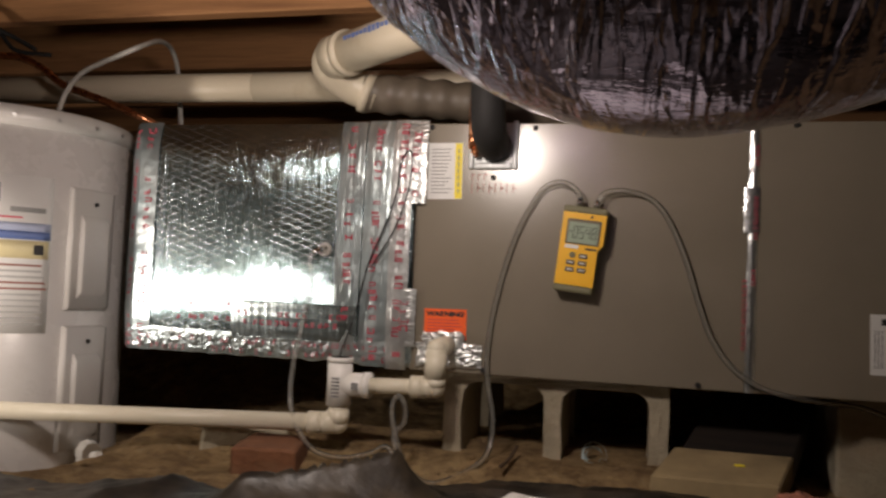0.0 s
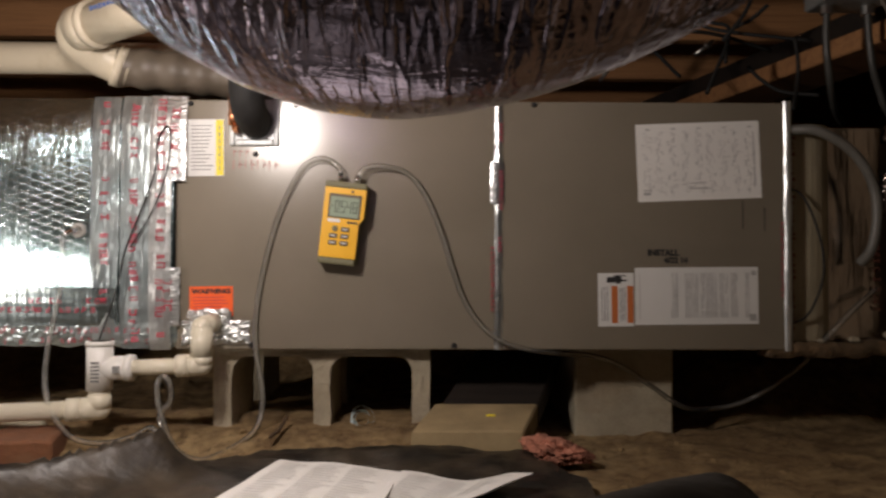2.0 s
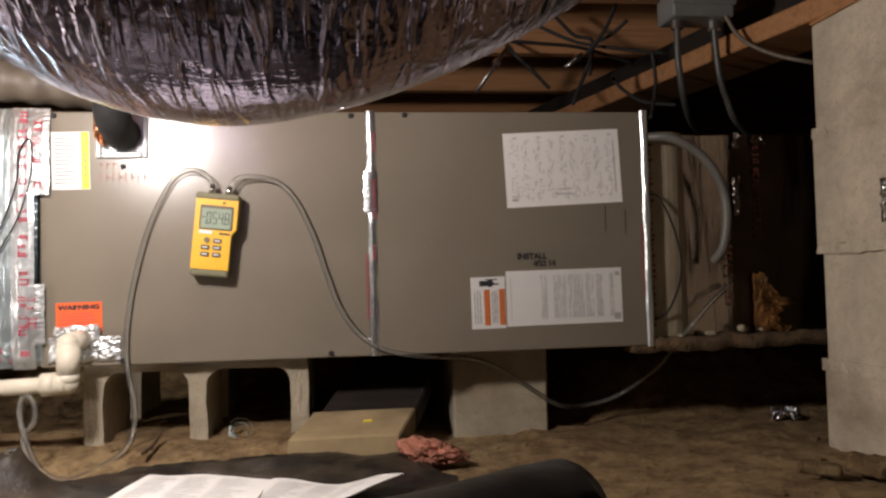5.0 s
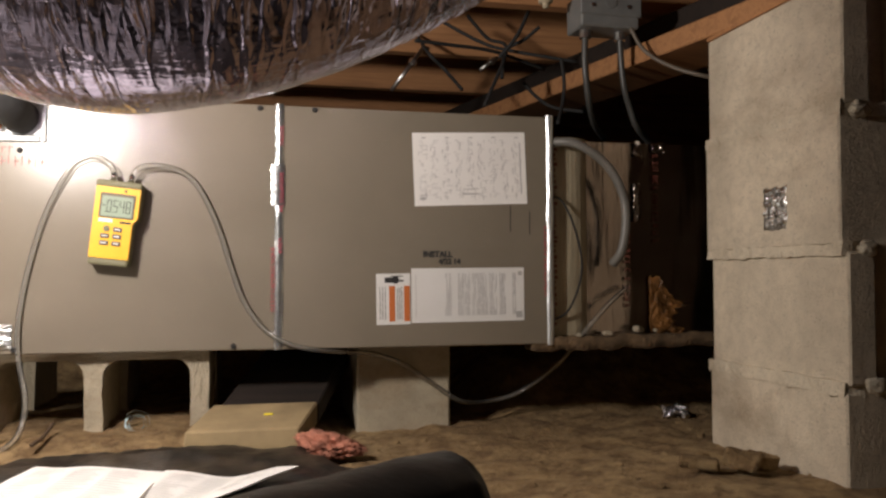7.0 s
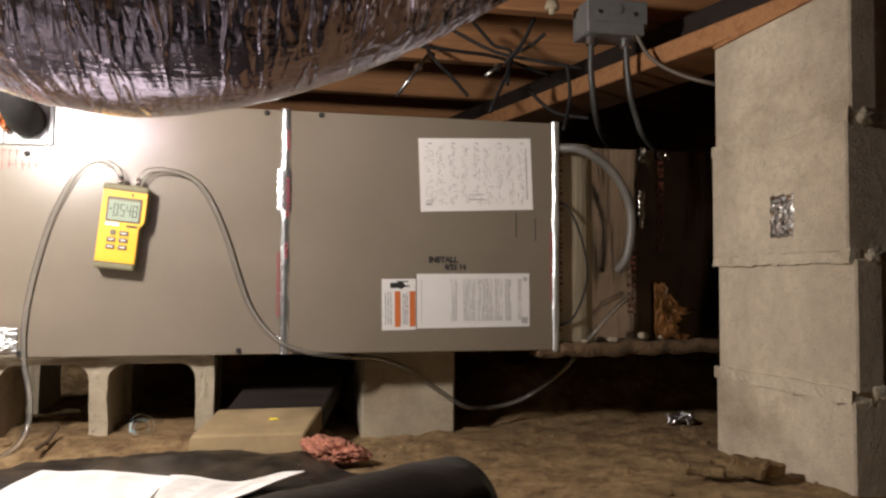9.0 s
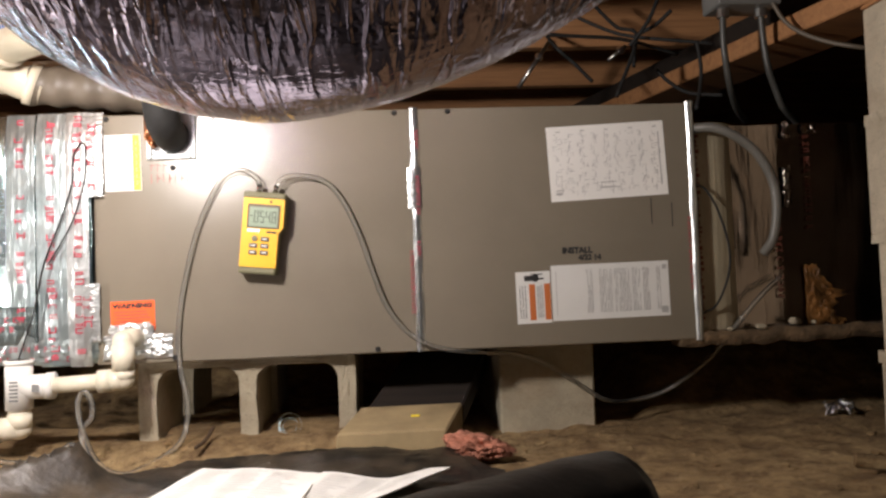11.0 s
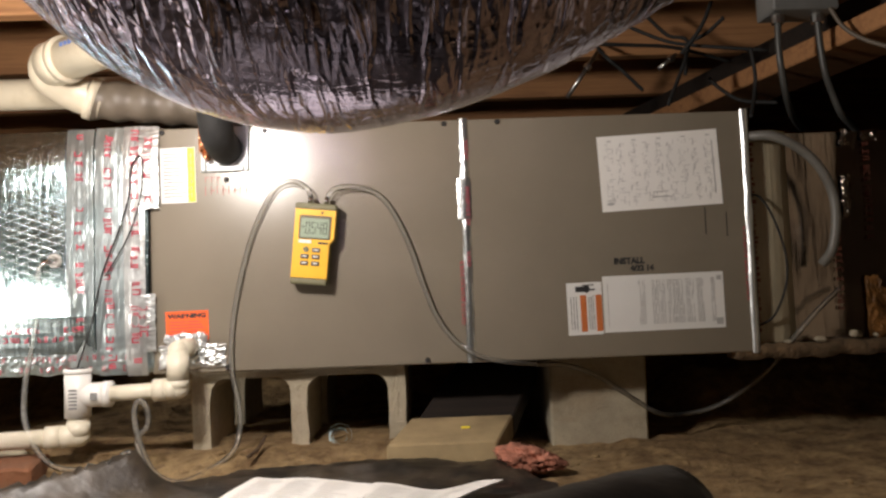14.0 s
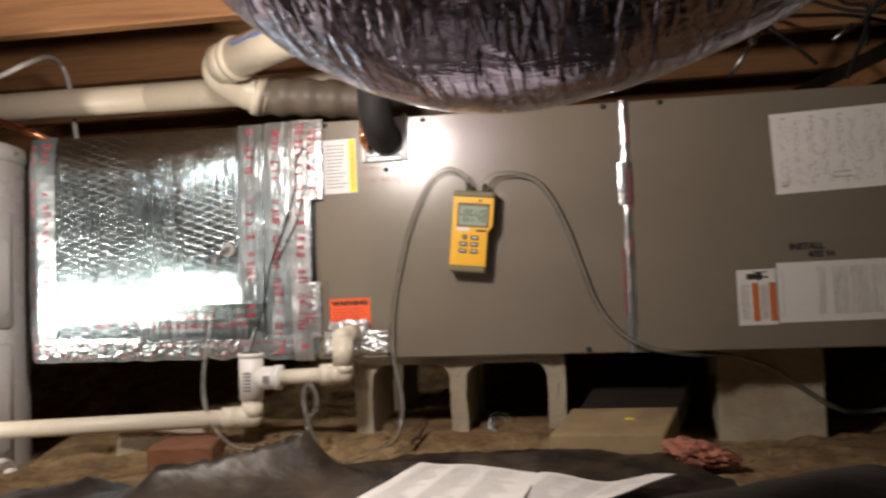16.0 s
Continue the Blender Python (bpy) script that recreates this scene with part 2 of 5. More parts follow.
def make_clear(name):
    """Thin clear vinyl: see-through, with gloss that grows towards the rim."""
    k = Mat(name, 0.06)
    k.t.nodes.remove(k.b)
    clear, gloss, mix = k.node("ShaderNodeBsdfTransparent"), k.node("ShaderNodeBsdfGlossy"), k.node("ShaderNodeMixShader")
    clear.inputs["Color"].default_value = (0.985, 0.985, 0.975, 1)
    gloss.inputs["Roughness"].default_value = 0.1
    fresnel = k.node("ShaderNodeFresnel", IOR=1.28)
    k.link(fresnel.outputs[0], mix.inputs[0])
    milk, haze = k.node("ShaderNodeBsdfDiffuse"), k.node("ShaderNodeMixShader")
    milk.inputs["Color"].default_value = (0.85, 0.84, 0.80, 1)
    haze.inputs[0].default_value = 0.05
    k.link(clear.outputs[0], haze.inputs[1])
    k.link(milk.outputs[0], haze.inputs[2])
    k.link(haze.outputs[0], mix.inputs[1])
    k.link(gloss.outputs[0], mix.inputs[2])
    k.link(mix.outputs[0], k.t.nodes["Material Output"].inputs["Surface"])
    return k.m


M = dict(
    cabinet=make_cabinet(),
    dark=plain("dark_void_paint", (0.02, 0.018, 0.016), 0.9),
    foil=make_foil("silver_tape", (0.80, 0.81, 0.81), 0.20, 0.0014, 22),
    film=make_film(),
    # dark tone holds the duct's shadow on the ribbed run
    ribbed=plain("shaded_ribbed_hose", (0.13, 0.105, 0.078), 0.5),
    tape=make_tape(),
    shiny_tape=make_tape("shiny_foil_tape", 0.16, 0.30),
    scrim=make_scrim(),
    facing=make_facing(),
    patch=make_patch(),
    # grime on the girder; for the plank, cabinet shade put into the colour
    dark_wood=make_wood("grimy_shaded_wood", (0.026, 0.017, 0.012), (0.012, 0.009, 0.007)),
    dirt=make_dirt(),
    block=make_block("pale_concrete_block", (0.66, 0.575, 0.44)),
    block_low=make_block("tan_grey_concrete_block", (0.46, 0.405, 0.295)),
    mortar=make_block("mortar", (0.68, 0.60, 0.46)),
    joist=make_wood("joist_pine", (0.46, 0.23, 0.095), (0.27, 0.125, 0.053)),
    # plywood darkened in colour to give the shade in the joist bays
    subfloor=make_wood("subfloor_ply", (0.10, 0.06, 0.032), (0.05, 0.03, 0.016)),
    slab=plain("tan_paver", (0.31, 0.235, 0.125), 0.9, 0, 0.25, 14, 0.001),
    pvc=make_plastic("cream_pvc", (0.74, 0.69, 0.55), (0.42, 0.34, 0.20)),
    # same cream PVC, darkened for the dim light on the overhead pipes
    pvc_old=make_plastic("shaded_cream_pvc", (0.60, 0.535, 0.41), (0.38, 0.30, 0.18)),
    pvc_white=make_plastic("white_pvc", (0.80, 0.79, 0.75), (0.6, 0.55, 0.45)),
    enamel=make_plastic("white_enamel", (0.66, 0.645, 0.625), (0.55, 0.53, 0.49), 0.2),
    panel=make_plastic("grey_white_panel", (0.52, 0.505, 0.48), (0.48, 0.46, 0.43), 0.3),
    grey=plain("grey_steel_paint", (0.165, 0.17, 0.165), 0.5),
    conduit=plain("grey_conduit", (0.06, 0.06, 0.056), 0.4),
    cable=plain("grey_cable", (0.42, 0.41, 0.38), 0.5),
    black=plain("black_rubber", (0.014, 0.0135, 0.013), 0.75, 0, 0.3, 60, 0.0006),
    copper=plain("copper", (0.72, 0.32, 0.16), 0.28, 1.0, 0.2, 60),
    steel=plain("dull_steel", (0.55, 0.55, 0.54), 0.3, 1.0),
    chrome=plain("chrome", (0.8, 0.8, 0.8), 0.1, 1.0),
    yellow=plain("yellow_case", (0.84, 0.455, 0.012), 0.42, 0, 0.05),
    olive=plain("olive_rubber", (0.17, 0.16, 0.09), 0.6, 0, 0.1),
    lcd=plain("lcd_glass", (0.33, 0.40, 0.31), 0.12, 0, 0.05),
    key=plain("grey_key", (0.16, 0.13, 0.09), 0.55),
    ink=plain("black_ink", (0.02, 0.02, 0.02), 0.6),
    print_grey=plain("grey_print", (0.22, 0.22, 0.215), 0.7),
    print_pale=plain("pale_print", (0.43, 0.43, 0.42), 0.8),
    print_faint=plain("faint_print", (0.60, 0.60, 0.585), 0.8),
    print_red=plain("red_print", (0.50, 0.05, 0.085), 0.5),
    dark_red=plain("dark_red_print", (0.16, 0.045, 0.028), 0.6),
    faded_red=plain("faded_red_marker", (0.30, 0.115, 0.085), 0.5),
    blue=plain("blue_print", (0.12, 0.18, 0.40), 0.5),
    blue_pale=plain("pale_blue_print", (0.38, 0.43, 0.58), 0.5),
    paper=plain("white_paper", (0.84, 0.83, 0.80), 0.8, 0, 0.05, 8),
    sticker=plain("white_label", (0.74, 0.74, 0.72), 0.45, 0, 0.04, 10),
    label_yellow=plain("yellow_label", (0.85, 0.70, 0.04), 0.5, 0, 0.05),
    label_cream=plain("cream_label", (0.70, 0.62, 0.36), 0.5, 0, 0.05),
    orange=plain("orange_label", (0.92, 0.13, 0.02), 0.5, 0, 0.05),
    label_orange=plain("label_orange_band", (0.55, 0.16, 0.045), 0.5, 0, 0.05),
    sheet=make_sheet("black_polythene", 0.6),
    brick=make_block("red_clay_brick", (0.235, 0.10, 0.048)),
    insul=plain("pink_fibreglass", (0.52, 0.22, 0.145), 0.95, 0, 0.35, 45, 0.006),
    board_foil=make_board_foil(),
    beige=plain("beige_duct_board", (0.37, 0.32, 0.22), 0.8, 0, 0.15, 8, 0.002),
    damp=plain("damp_dark_dirt", (0.13, 0.085, 0.045), 0.95, 0, 0.5, 40, 0.004),
    matt_tape=make_tape("matt_foil_edging", 0.5, 0.7),
    armour=plain("dull_grey_armour", (0.15, 0.145, 0.13), 0.45),
    paperface=plain("brown_kraft", (0.19, 0.088, 0.026), 0.32, 0, 0.95, 40, 0.004),
    rolled=make_sheet("clean_black_polythene", 0.12),
    clear=make_clear("clear_vinyl"),
    pale_blue=plain("pale_blue_plastic", (0.60, 0.76, 0.80), 0.35),
)


# ---- mesh helpers ----
def thing(name, label, category, place=(0, 0, 0), group="", kind="", turn=(0, 0, 0)):
    ob = new(name)
    ob.matrix_world = pose(*place, *turn)
    ob.empty_display_size = 0.05
    return tagged(ob, label, category, group, kind)


def mesh_of(name, bm, material, smooth=False):
    me = bpy.data.meshes.new(name)
    bm.normal_update()
    bm.to_mesh(me)
    bm.free()
    for one in (material if isinstance(material, (list, tuple)) else [material]):
        me.materials.append(M[one])
    if smooth:
        me.polygons.foreach_set("use_smooth", [True] * len(me.polygons))
    return me


def part(name, bm, material, parent=None, label="", smooth=False, place=None):
    ob = new(name, mesh_of(name, bm, material, smooth))
    if parent is not None:
        ob.parent = parent
    if place is not None:
        ob.matrix_basis = place
    return tagged(ob, label)


def solid(name, bm, material, label, category, kind="", group="", smooth=False, place=None):
    return tagged(part(name, bm, material, None, "", smooth, place), label, category, group, kind)


def box(x0, y0, z0, x1, y1, z1, bevel=0.0, bm=None, seg=1):
    bm = bm or bmesh.new()
    r = bmesh.ops.create_cube(bm, size=1)
    bmesh.ops.scale(bm, vec=(x1 - x0, y1 - y0, z1 - z0), verts=r["verts"])
    bmesh.ops.translate(bm, vec=((x0 + x1) / 2, (y0 + y1) / 2, (z0 + z1) / 2), verts=r["verts"])
    if bevel:
        es = list({e for v in r["verts"] for e in v.link_edges})
        bmesh.ops.bevel(bm, geom=es, offset=bevel, segments=seg, affect="EDGES", profile=0.5)
    return bm


def cyl(a, b, r0, r1=None, n=20, bm=None, caps=True):
    bm = bm or bmesh.new()
    a, b = Vector(a), Vector(b)
    m = Matrix.Translation((a + b) / 2) @ (b - a).to_track_quat("Z", "Y").to_matrix().to_4x4()
    bmesh.ops.create_cone(bm, cap_ends=caps, segments=n, radius1=r0, radius2=r0 if r1 is None else r1, depth=(b - a).length, matrix=m)
    return bm


def spline(pts, n=10):
    """Points along a smooth curve through pts."""
    p = [Vector(q) for q in pts]
    p = [2 * p[0] - p[1]] + p + [2 * p[-1] - p[-2]]
    out = []
    for i in range(1, len(p) - 2):
        a, b, c, d = p[i - 1 : i + 3]
        for k in range(n):
            t = k / n
            out.append(0.5 * (2 * b + (c - a) * t + (2 * a - 5 * b + 4 * c - d) * t * t + (3 * b - a - 3 * c + d) * t**3))
    return out + [p[-2]]


def sweep(path, r, n=12, bm=None, caps=True, shape=None):
    """A tube along a list of points. r: a radius or a function of (index, angle, point)."""
    bm = bm or bmesh.new()
    path = [Vector(p) for p in path]
    side, rings = None, []
    for i, p in enumerate(path):
        ahead = (path[min(i + 1, len(path) - 1)] - path[max(i - 1, 0)]).normalized()
        if side is None:
            side = ahead.orthogonal().normalized()
        side = (side - ahead * side.dot(ahead)).normalized()
        other = ahead.cross(side)
        ring = []
        for k in range(n):
            a = 2 * math.pi * k / n
            d = side * math.cos(a) + other * math.sin(a)
            ring.append(bm.verts.new(p + d * (r(i, a, p, d) if callable(r) else r)))
        rings.append(ring)
    for one, two in zip(rings, rings[1:]):
        for k in range(n):
            bm.faces.new((one[k], one[(k + 1) % n], two[(k + 1) % n], two[k]))
    if caps:
        bm.faces.new(rings[0][::-1])
        bm.faces.new(rings[-1])
    return bm


def turned(profile, n=48, bm=None):
    """A solid of revolution round z from (radius, height) pairs."""
    bm = bm or bmesh.new()
    rings = [[bm.verts.new((r * math.cos(2 * math.pi * k / n), r * math.sin(2 * math.pi * k / n), z)) for k in range(n)] for r, z in profile]
    for one, two in zip(rings, rings[1:]):
        for k in range(n):
            bm.faces.new((one[k], one[(k + 1) % n], two[(k + 1) % n], two[k]))
    bm.faces.new(rings[0][::-1])
    bm.faces.new(rings[-1])
    return bm


def grid(nx, ny, fn, bm=None):
    """A sheet of nx by ny cells; fn(u, v) gives each corner for u, v in 0..1."""
    bm = bm or bmesh.new()
    vs = [[bm.verts.new(fn(i / nx, j / ny)) for i in range(nx + 1)] for j in range(ny + 1)]
    for j in range(ny):
        for i in range(nx):
            bm.faces.new((vs[j][i], vs[j][i + 1], vs[j + 1][i + 1], vs[j + 1][i]))
    return bm


def text(name, words, size, material, parent, place, label="", bold=0.025):
    c = bpy.data.curves.new(name, "FONT")
    c.body, c.size, c.extrude, c.offset, c.align_x, c.align_y = words, size, 0.0002, size * bold, "CENTER", "CENTER"
    tmp = bpy.data.objects.new(name, c)
    scene.collection.objects.link(tmp)
    me = bpy.data.meshes.new_from_object(tmp.evaluated_get(bpy.context.evaluated_depsgraph_get()))
    bpy.data.objects.remove(tmp)
    me.materials.clear()
    me.materials.append(M[material])
    ob = new(name, me)
    ob.parent = parent
    ob.matrix_basis = place
    return tagged(ob, label)


def bars(rows, y, bm=None, t=0.0004):
    """Thin flat bars for print, as (x0, z0, x1, z1), facing -y at depth y."""
    bm = bm or bmesh.new()
    for x0, z0, x1, z1 in rows:
        box(x0, y - t, z0, x1, y, z1, 0, bm)
    return bm


def crinkled_patch(x0, z0, x1, z1, y, seed, depth=0.004, n=26, ragged=0.004):
    """A piece of crumpled foil tape on a face at depth y, with ragged edges."""
    rnd = random.Random(seed)
    off = Vector((rnd.uniform(0, 50), rnd.uniform(0, 50), 0))

    def fn(u, v):
        p = Vector(((x1 - x0) * u * 26, (z1 - z0) * v * 26, 0)) + off
        e = ragged * noise.noise(p * 3)
        k = min(u, 1 - u, v, 1 - v)
        lift = depth * abs(noise.noise(p * 4) + 0.5 * noise.noise(p * 9)) * min(1, k * 8)
        return (x0 + (x1 - x0) * u + e, y - 0.0012 - lift, z0 + (z1 - z0) * v + e * 0.8)

    return grid(n, n, fn)


def tape_strip(x0, z0, x1, z1, deep, seed, bulge=0.0022, crinkle=0.0006, n=(10, 90)):
    """A pressed-on strip of foil tape, slightly convex across, with small puckers."""
    rnd = random.Random(seed)
    off = rnd.uniform(0, 90)

    def fn(u, v):
        y = deep(x0 + (x1 - x0) * u, z0 + (z1 - z0) * v) if callable(deep) else deep
        w = 0.0016 * noise.noise((v * 9, off, 0)) * (1 if u > 0.5 else -1) * (abs(u - 0.5) * 2)
        lift = bulge * (1 - (2 * u - 1) ** 2) + crinkle * (noise.noise((u * 2, v * 14, off)) + noise.noise((u * 5, v * 40, off)))
        return (x0 + (x1 - x0) * u + w, y - 0.0006 - max(0, lift), z0 + (z1 - z0) * v)

    return grid(n[0], n[1], fn)


def hose_tube(path, r=0.0046, bore=0.0033):
    """A hollow tube: outer wall and inner bore."""
    bm = sweep(path, r, 14, None, False)
    outer = set(bm.faces)
    sweep(path, bore, 12, bm, False)
    bmesh.ops.reverse_faces(bm, faces=[f for f in bm.faces if f not in outer])
    return bm


def ell(a, corner, c, r, n=20):
    """A sharp pipe bend: two straight legs with a ball at the corner."""
    bm = cyl(a, corner, r, None, n)
    cyl(corner, c, r, None, n, bm)
    bmesh.ops.create_uvsphere(bm, u_segments=n, v_segments=12, radius=r, matrix=Matrix.Translation(corner))
    return bm


def glyph(bm, x, z, w, h, y, rnd):
    """One small unreadable letter made of three or four strokes."""
    t = min(w, h) * 0.22
    strokes = [(x, z, x + t, z + h), (x + w - t, z, x + w, z + h), (x, z, x + w, z + t), (x, z + h - t, x + w, z + h), (x, z + h / 2 - t / 2, x + w, z + h / 2 + t / 2)]
    for k in rnd.sample(range(5), 3):
        x0, z0, x1, z1 = strokes[k]
        box(x0, y - 0.0004, z0, x1, y, z1, 0, bm)


# ---- ground, walls, floor above ----
def ground_z(x, y):
    z = 0.012 + 0.032 * max(0, min(1, (y + 0.14) / 0.12)) * max(0, min(1, (0.75 - x) / 0.2)) + 0.012 * noise.noise((x * 2.2, y * 2.2, 1)) + 0.008 * noise.noise((x * 7, y * 7, 4)) + 0.005 * noise.noise((x * 21, y * 21, 9)) + 0.003 * noise.noise((x * 47, y * 47, 3)) + 0.002 * noise.noise((x * 95, y * 95, 5))
    z -= 0.10 * max(0, min(1, (-0.44 - x) / 0.2)) * max(0, min(1, (y + 0.34) / 0.1)) * max(0, min(1, (0.6 - y) / 0.2))
    rise = max(0, min(1, (y - 0.16) / 0.25)) * max(0, min(1, (x - 1.0) / 0.15)) + max(0, min(1, (y - 0.55) / 0.3)) * max(0, min(1, (1.15 - x) / 0.15))
    z += 0.13 * rise * rise * (3 - 2 * rise) * (0.9 + 0.3 * noise.noise((x * 3, y * 3, 7)))
    return z


def spread(u, lo, mid0, mid1, hi):
    """Denser steps in the middle of a range."""
    return lo + (mid0 - lo) * u / 0.12 if u < 0.12 else mid0 + (mid1 - mid0) * (u - 0.12) / 0.76 if u < 0.88 else mid1 + (hi - mid1) * (u - 0.88) / 0.12


def ground_at(u, v):
    x, y = spread(u, -2.6, -1.1, 2.1, 4.0), spread(v, -3.2, -1.0, 1.1, 3.2)
    return (x, y, ground_z(x, y))


tagged(part("ground", grid(430, 330, ground_at), "dirt", None, "", True), "uneven dry tan clay dirt floor of the crawl space", "ground", "", "structure")
for nm, b in (("wall_west", (-2.8, -3.4, -0.2, -2.6, 3.4, 1.3)), ("wall_east", (4.0, -3.4, -0.2, 4.2, 3.4, 1.3)),
              ("wall_south", (-2.6, -3.4, -0.2, 4.0, -3.2, 1.3)), ("wall_north", (-2.6, 3.2, -0.2, 4.0, 3.4, 1.3))):
    solid(nm, box(*b), "block_low", "dim grey concrete block foundation wall", "wall", "structure")
# shade between the joists is part of this ceiling's colour
solid("ceiling", box(-2.6, -3.2, 1.12, 4.0, 3.2, 1.14), "subfloor", "plywood subfloor over the joists, coloured dark for the shade between them", "ceiling", "structure")

JOIST_Z = 0.88
for i in range(-8, 8):
    y = 0.097 + 0.406 * i
    solid("floor_joist", box(-2.6, y, JOIST_Z, 4.0, y + 0.038, 1.12, 0.003), "joist", "rough sawn pine floor joist under the subfloor", "joist", "", "floor joists")


# ---- air handler ----
AH_L, AH_R, AH_B, AH_T, AH_D = 0.045, 1.14, 0.18, 0.625, 0.53
ah = thing("air_handler", "taupe enamelled steel air handler lying level on concrete blocks", "air handler", (0, 0, 0))
part("body", box(AH_L, 0.003, AH_B, AH_R, AH_D, AH_T, 0.003), "cabinet", ah)
part("access_panel", box(AH_L + 0.001, -0.002, AH_B + 0.001, 0.612, 0.0035, AH_T - 0.001, 0.0025, None, 2), "cabinet", ah)
part("blower_panel", box(0.616, -0.002, AH_B + 0.001, AH_R - 0.001, 0.0035, AH_T - 0.001, 0.0025, None, 2), "cabinet", ah)
for x, z in ((0.070, 0.617), (0.583, 0.617), (0.681, 0.618), (0.539, 0.188), (0.180, 0.189), (0.185, 0.527), (0.2565, 0.615)):
    part("screw", cyl((x, -0.001, z), (x, -0.0055, z), 0.0055, 0.0042, 8), "black", ah, "dark hex screw head")
# refrigerant line opening
part("line_opening", box(0.148, -0.0035, 0.551, 0.222, -0.0015, 0.624), "matt_tape", ah, "foil backed cut-out for the refrigerant lines")
frame_bm = bmesh.new()
for b in ((0.140, 0.541, 0.150, 0.628), (0.218, 0.541, 0.228, 0.628), (0.150, 0.541, 0.218, 0.553)):
    box(b[0], -0.009, b[1], b[2], -0.002, b[3], 0.003, frame_bm, 2)
part("opening_gasket", frame_bm, "matt_tape", ah, "bright foil edging round the line opening", True)
for n, (a, b) in enumerate((((1.055, 0.398), (1.0565, 0.447)), ((1.094, 0.393), (1.0955, 0.437)))):
    part("scratch", bars([(a[0], a[1], b[0], b[1])], -0.002), "dark", ah, "fine dark scratch in the paint")

strip = tape_strip(0.610, 0.181, 0.626, 0.626, -0.002, 5, 0.0030, 0.0006)
tagged(part("seam_tape", strip, "shiny_tape", None, "", True), "shiny foil tape strip sealing the cabinet seam", "foil tape", "foil tape strips")
red = bmesh.new()
rnd = random.Random(77)
for z0, z1, x0 in ((0.43, 0.50, 0.6185), (0.25, 0.36, 0.6035), (0.55, 0.58, 0.6185), (0.355, 0.38, 0.6165)):
    z = z0
    while z < z1:
        glyph(red, x0, z, 0.0062, 0.0050, -0.0058, rnd)
        z += rnd.uniform(0.006, 0.009)
tagged(part("print", red, "print_red", bpy.data.objects["seam_tape"], "red printed marks on the tape"), kind="stuff")
strip = tape_strip(1.130, 0.179, 1.1435, 0.627, -0.002, 8, 0.0036, 0.0003)
red = bmesh.new()
z = 0.275
while z < 0.41:
    glyph(red, 1.1245, z, 0.0055, 0.0060, -0.0021, rnd)
    z += rnd.uniform(0.007, 0.010)
tagged(part("end_tape", strip, "tape", None, "", True), "shiny foil tape strip along the cabinet end", "foil tape", "foil tape strips")
tagged(part("print", red, "print_red", bpy.data.objects["end_tape"], "red printed marks beside the tape"), kind="stuff")
strip = tape_strip(0.6035, 0.44, 0.6275, 0.515, -0.0032, 15, 0.0024, 0.0003, (12, 24))
tagged(part("tape_patch", strip, "shiny_tape", None, "", True), "short crinkled foil tape patch over the seam", "foil tape", "foil tape strips")


def sheet_label(name, x0, z0, x1, z1, material, label, category, tilt=0.0, y=-0.002):
    """A thin sticker on the panels, as an Empty at its lower left corner."""
    ob = thing(name, label, category, (x0, y, z0), "", "", (0, tilt, 0))
    part("backing", box(0, -0.0008, 0, x1 - x0, 0, z1 - z0), material, ob)
    return ob, x1 - x0, z1 - z0


rnd = random.Random(3)
ob, w, h = sheet_label("wiring_diagram", 0.868, 0.444, 1.090, 0.583, "paper", "white wiring diagram sheet stuck on the blower panel", "label", -2.3)
rows = []
for c in range(9):
    x0 = 0.010 + c * 0.0228
    if c % 2 == 0:
        rows.append((x0 + 0.008, h - 0.011, x0 + 0.016, h - 0.009))
    for i in range(26):
        z = h - 0.016 - i * 0.0043
        a = x0 + rnd.uniform(0, 0.010)
        if rnd.random() < 0.8:
            rows.append((a, z, a + rnd.uniform(0.003, 0.012), z + 0.0008))
        if rnd.random() < 0.55:
            xx = x0 + rnd.uniform(0, 0.02)
            rows.append((xx, z - 0.006, xx + 0.0008, z + 0.002))
rows += [(0.010, 0.012, 0.022, 0.016), (0.010, 0.019, 0.026, 0.021), (0.095, 0.02, 0.125, 0.0225), (0.095, 0.03, 0.125, 0.0315), (w - 0.012, 0.02, w - 0.010, h - 0.02)]
tagged(part("print", bars(rows, -0.0008), "print_pale", ob, "fine grey circuit drawing"), kind="stuff")

ob, w, h = sheet_label("rating_label", 0.862, 0.225, 1.083, 0.327, "sticker", "large white data label with dense grey print", "label", -0.6)
rows = []
for c, (x0, x1) in enumerate(((0.065, 0.078), (0.09, 0.102), (0.104, 0.112), (0.118, 0.132), (0.134, 0.148), (0.152, 0.166), (0.172, 0.184), (0.198, 0.205))):
    x = x0
    while x < x1:
        z = 0.012
        while z < h - 0.012:
            z1 = min(h - 0.01, z + rnd.uniform(0.008, 0.03))
            if rnd.random() < 0.85:
                rows.append((x, z, x + 0.0011, z1))
            z = z1 + 0.0025
        x += 0.0026
rows += [(w - 0.016, 0.006, w - 0.004, 0.018), (w - 0.012, h - 0.015, w - 0.004, h - 0.007), (0.008, 0.01, 0.009, h - 0.012)]
tagged(part("print", bars(rows, -0.0008), "print_pale", ob, "columns of tiny sideways print"), kind="stuff")

ob, w, h = sheet_label("hazard_label", 0.796, 0.222, 0.860, 0.317, "sticker", "white and orange hazard label beside the data label", "label", -0.8)
part("band", bars([(0.024, 0.006, 0.035, 0.072), (0.052, 0.006, 0.063, 0.072)], -0.0008), "label_orange", ob, "orange warning bands")
bm = bmesh.new()
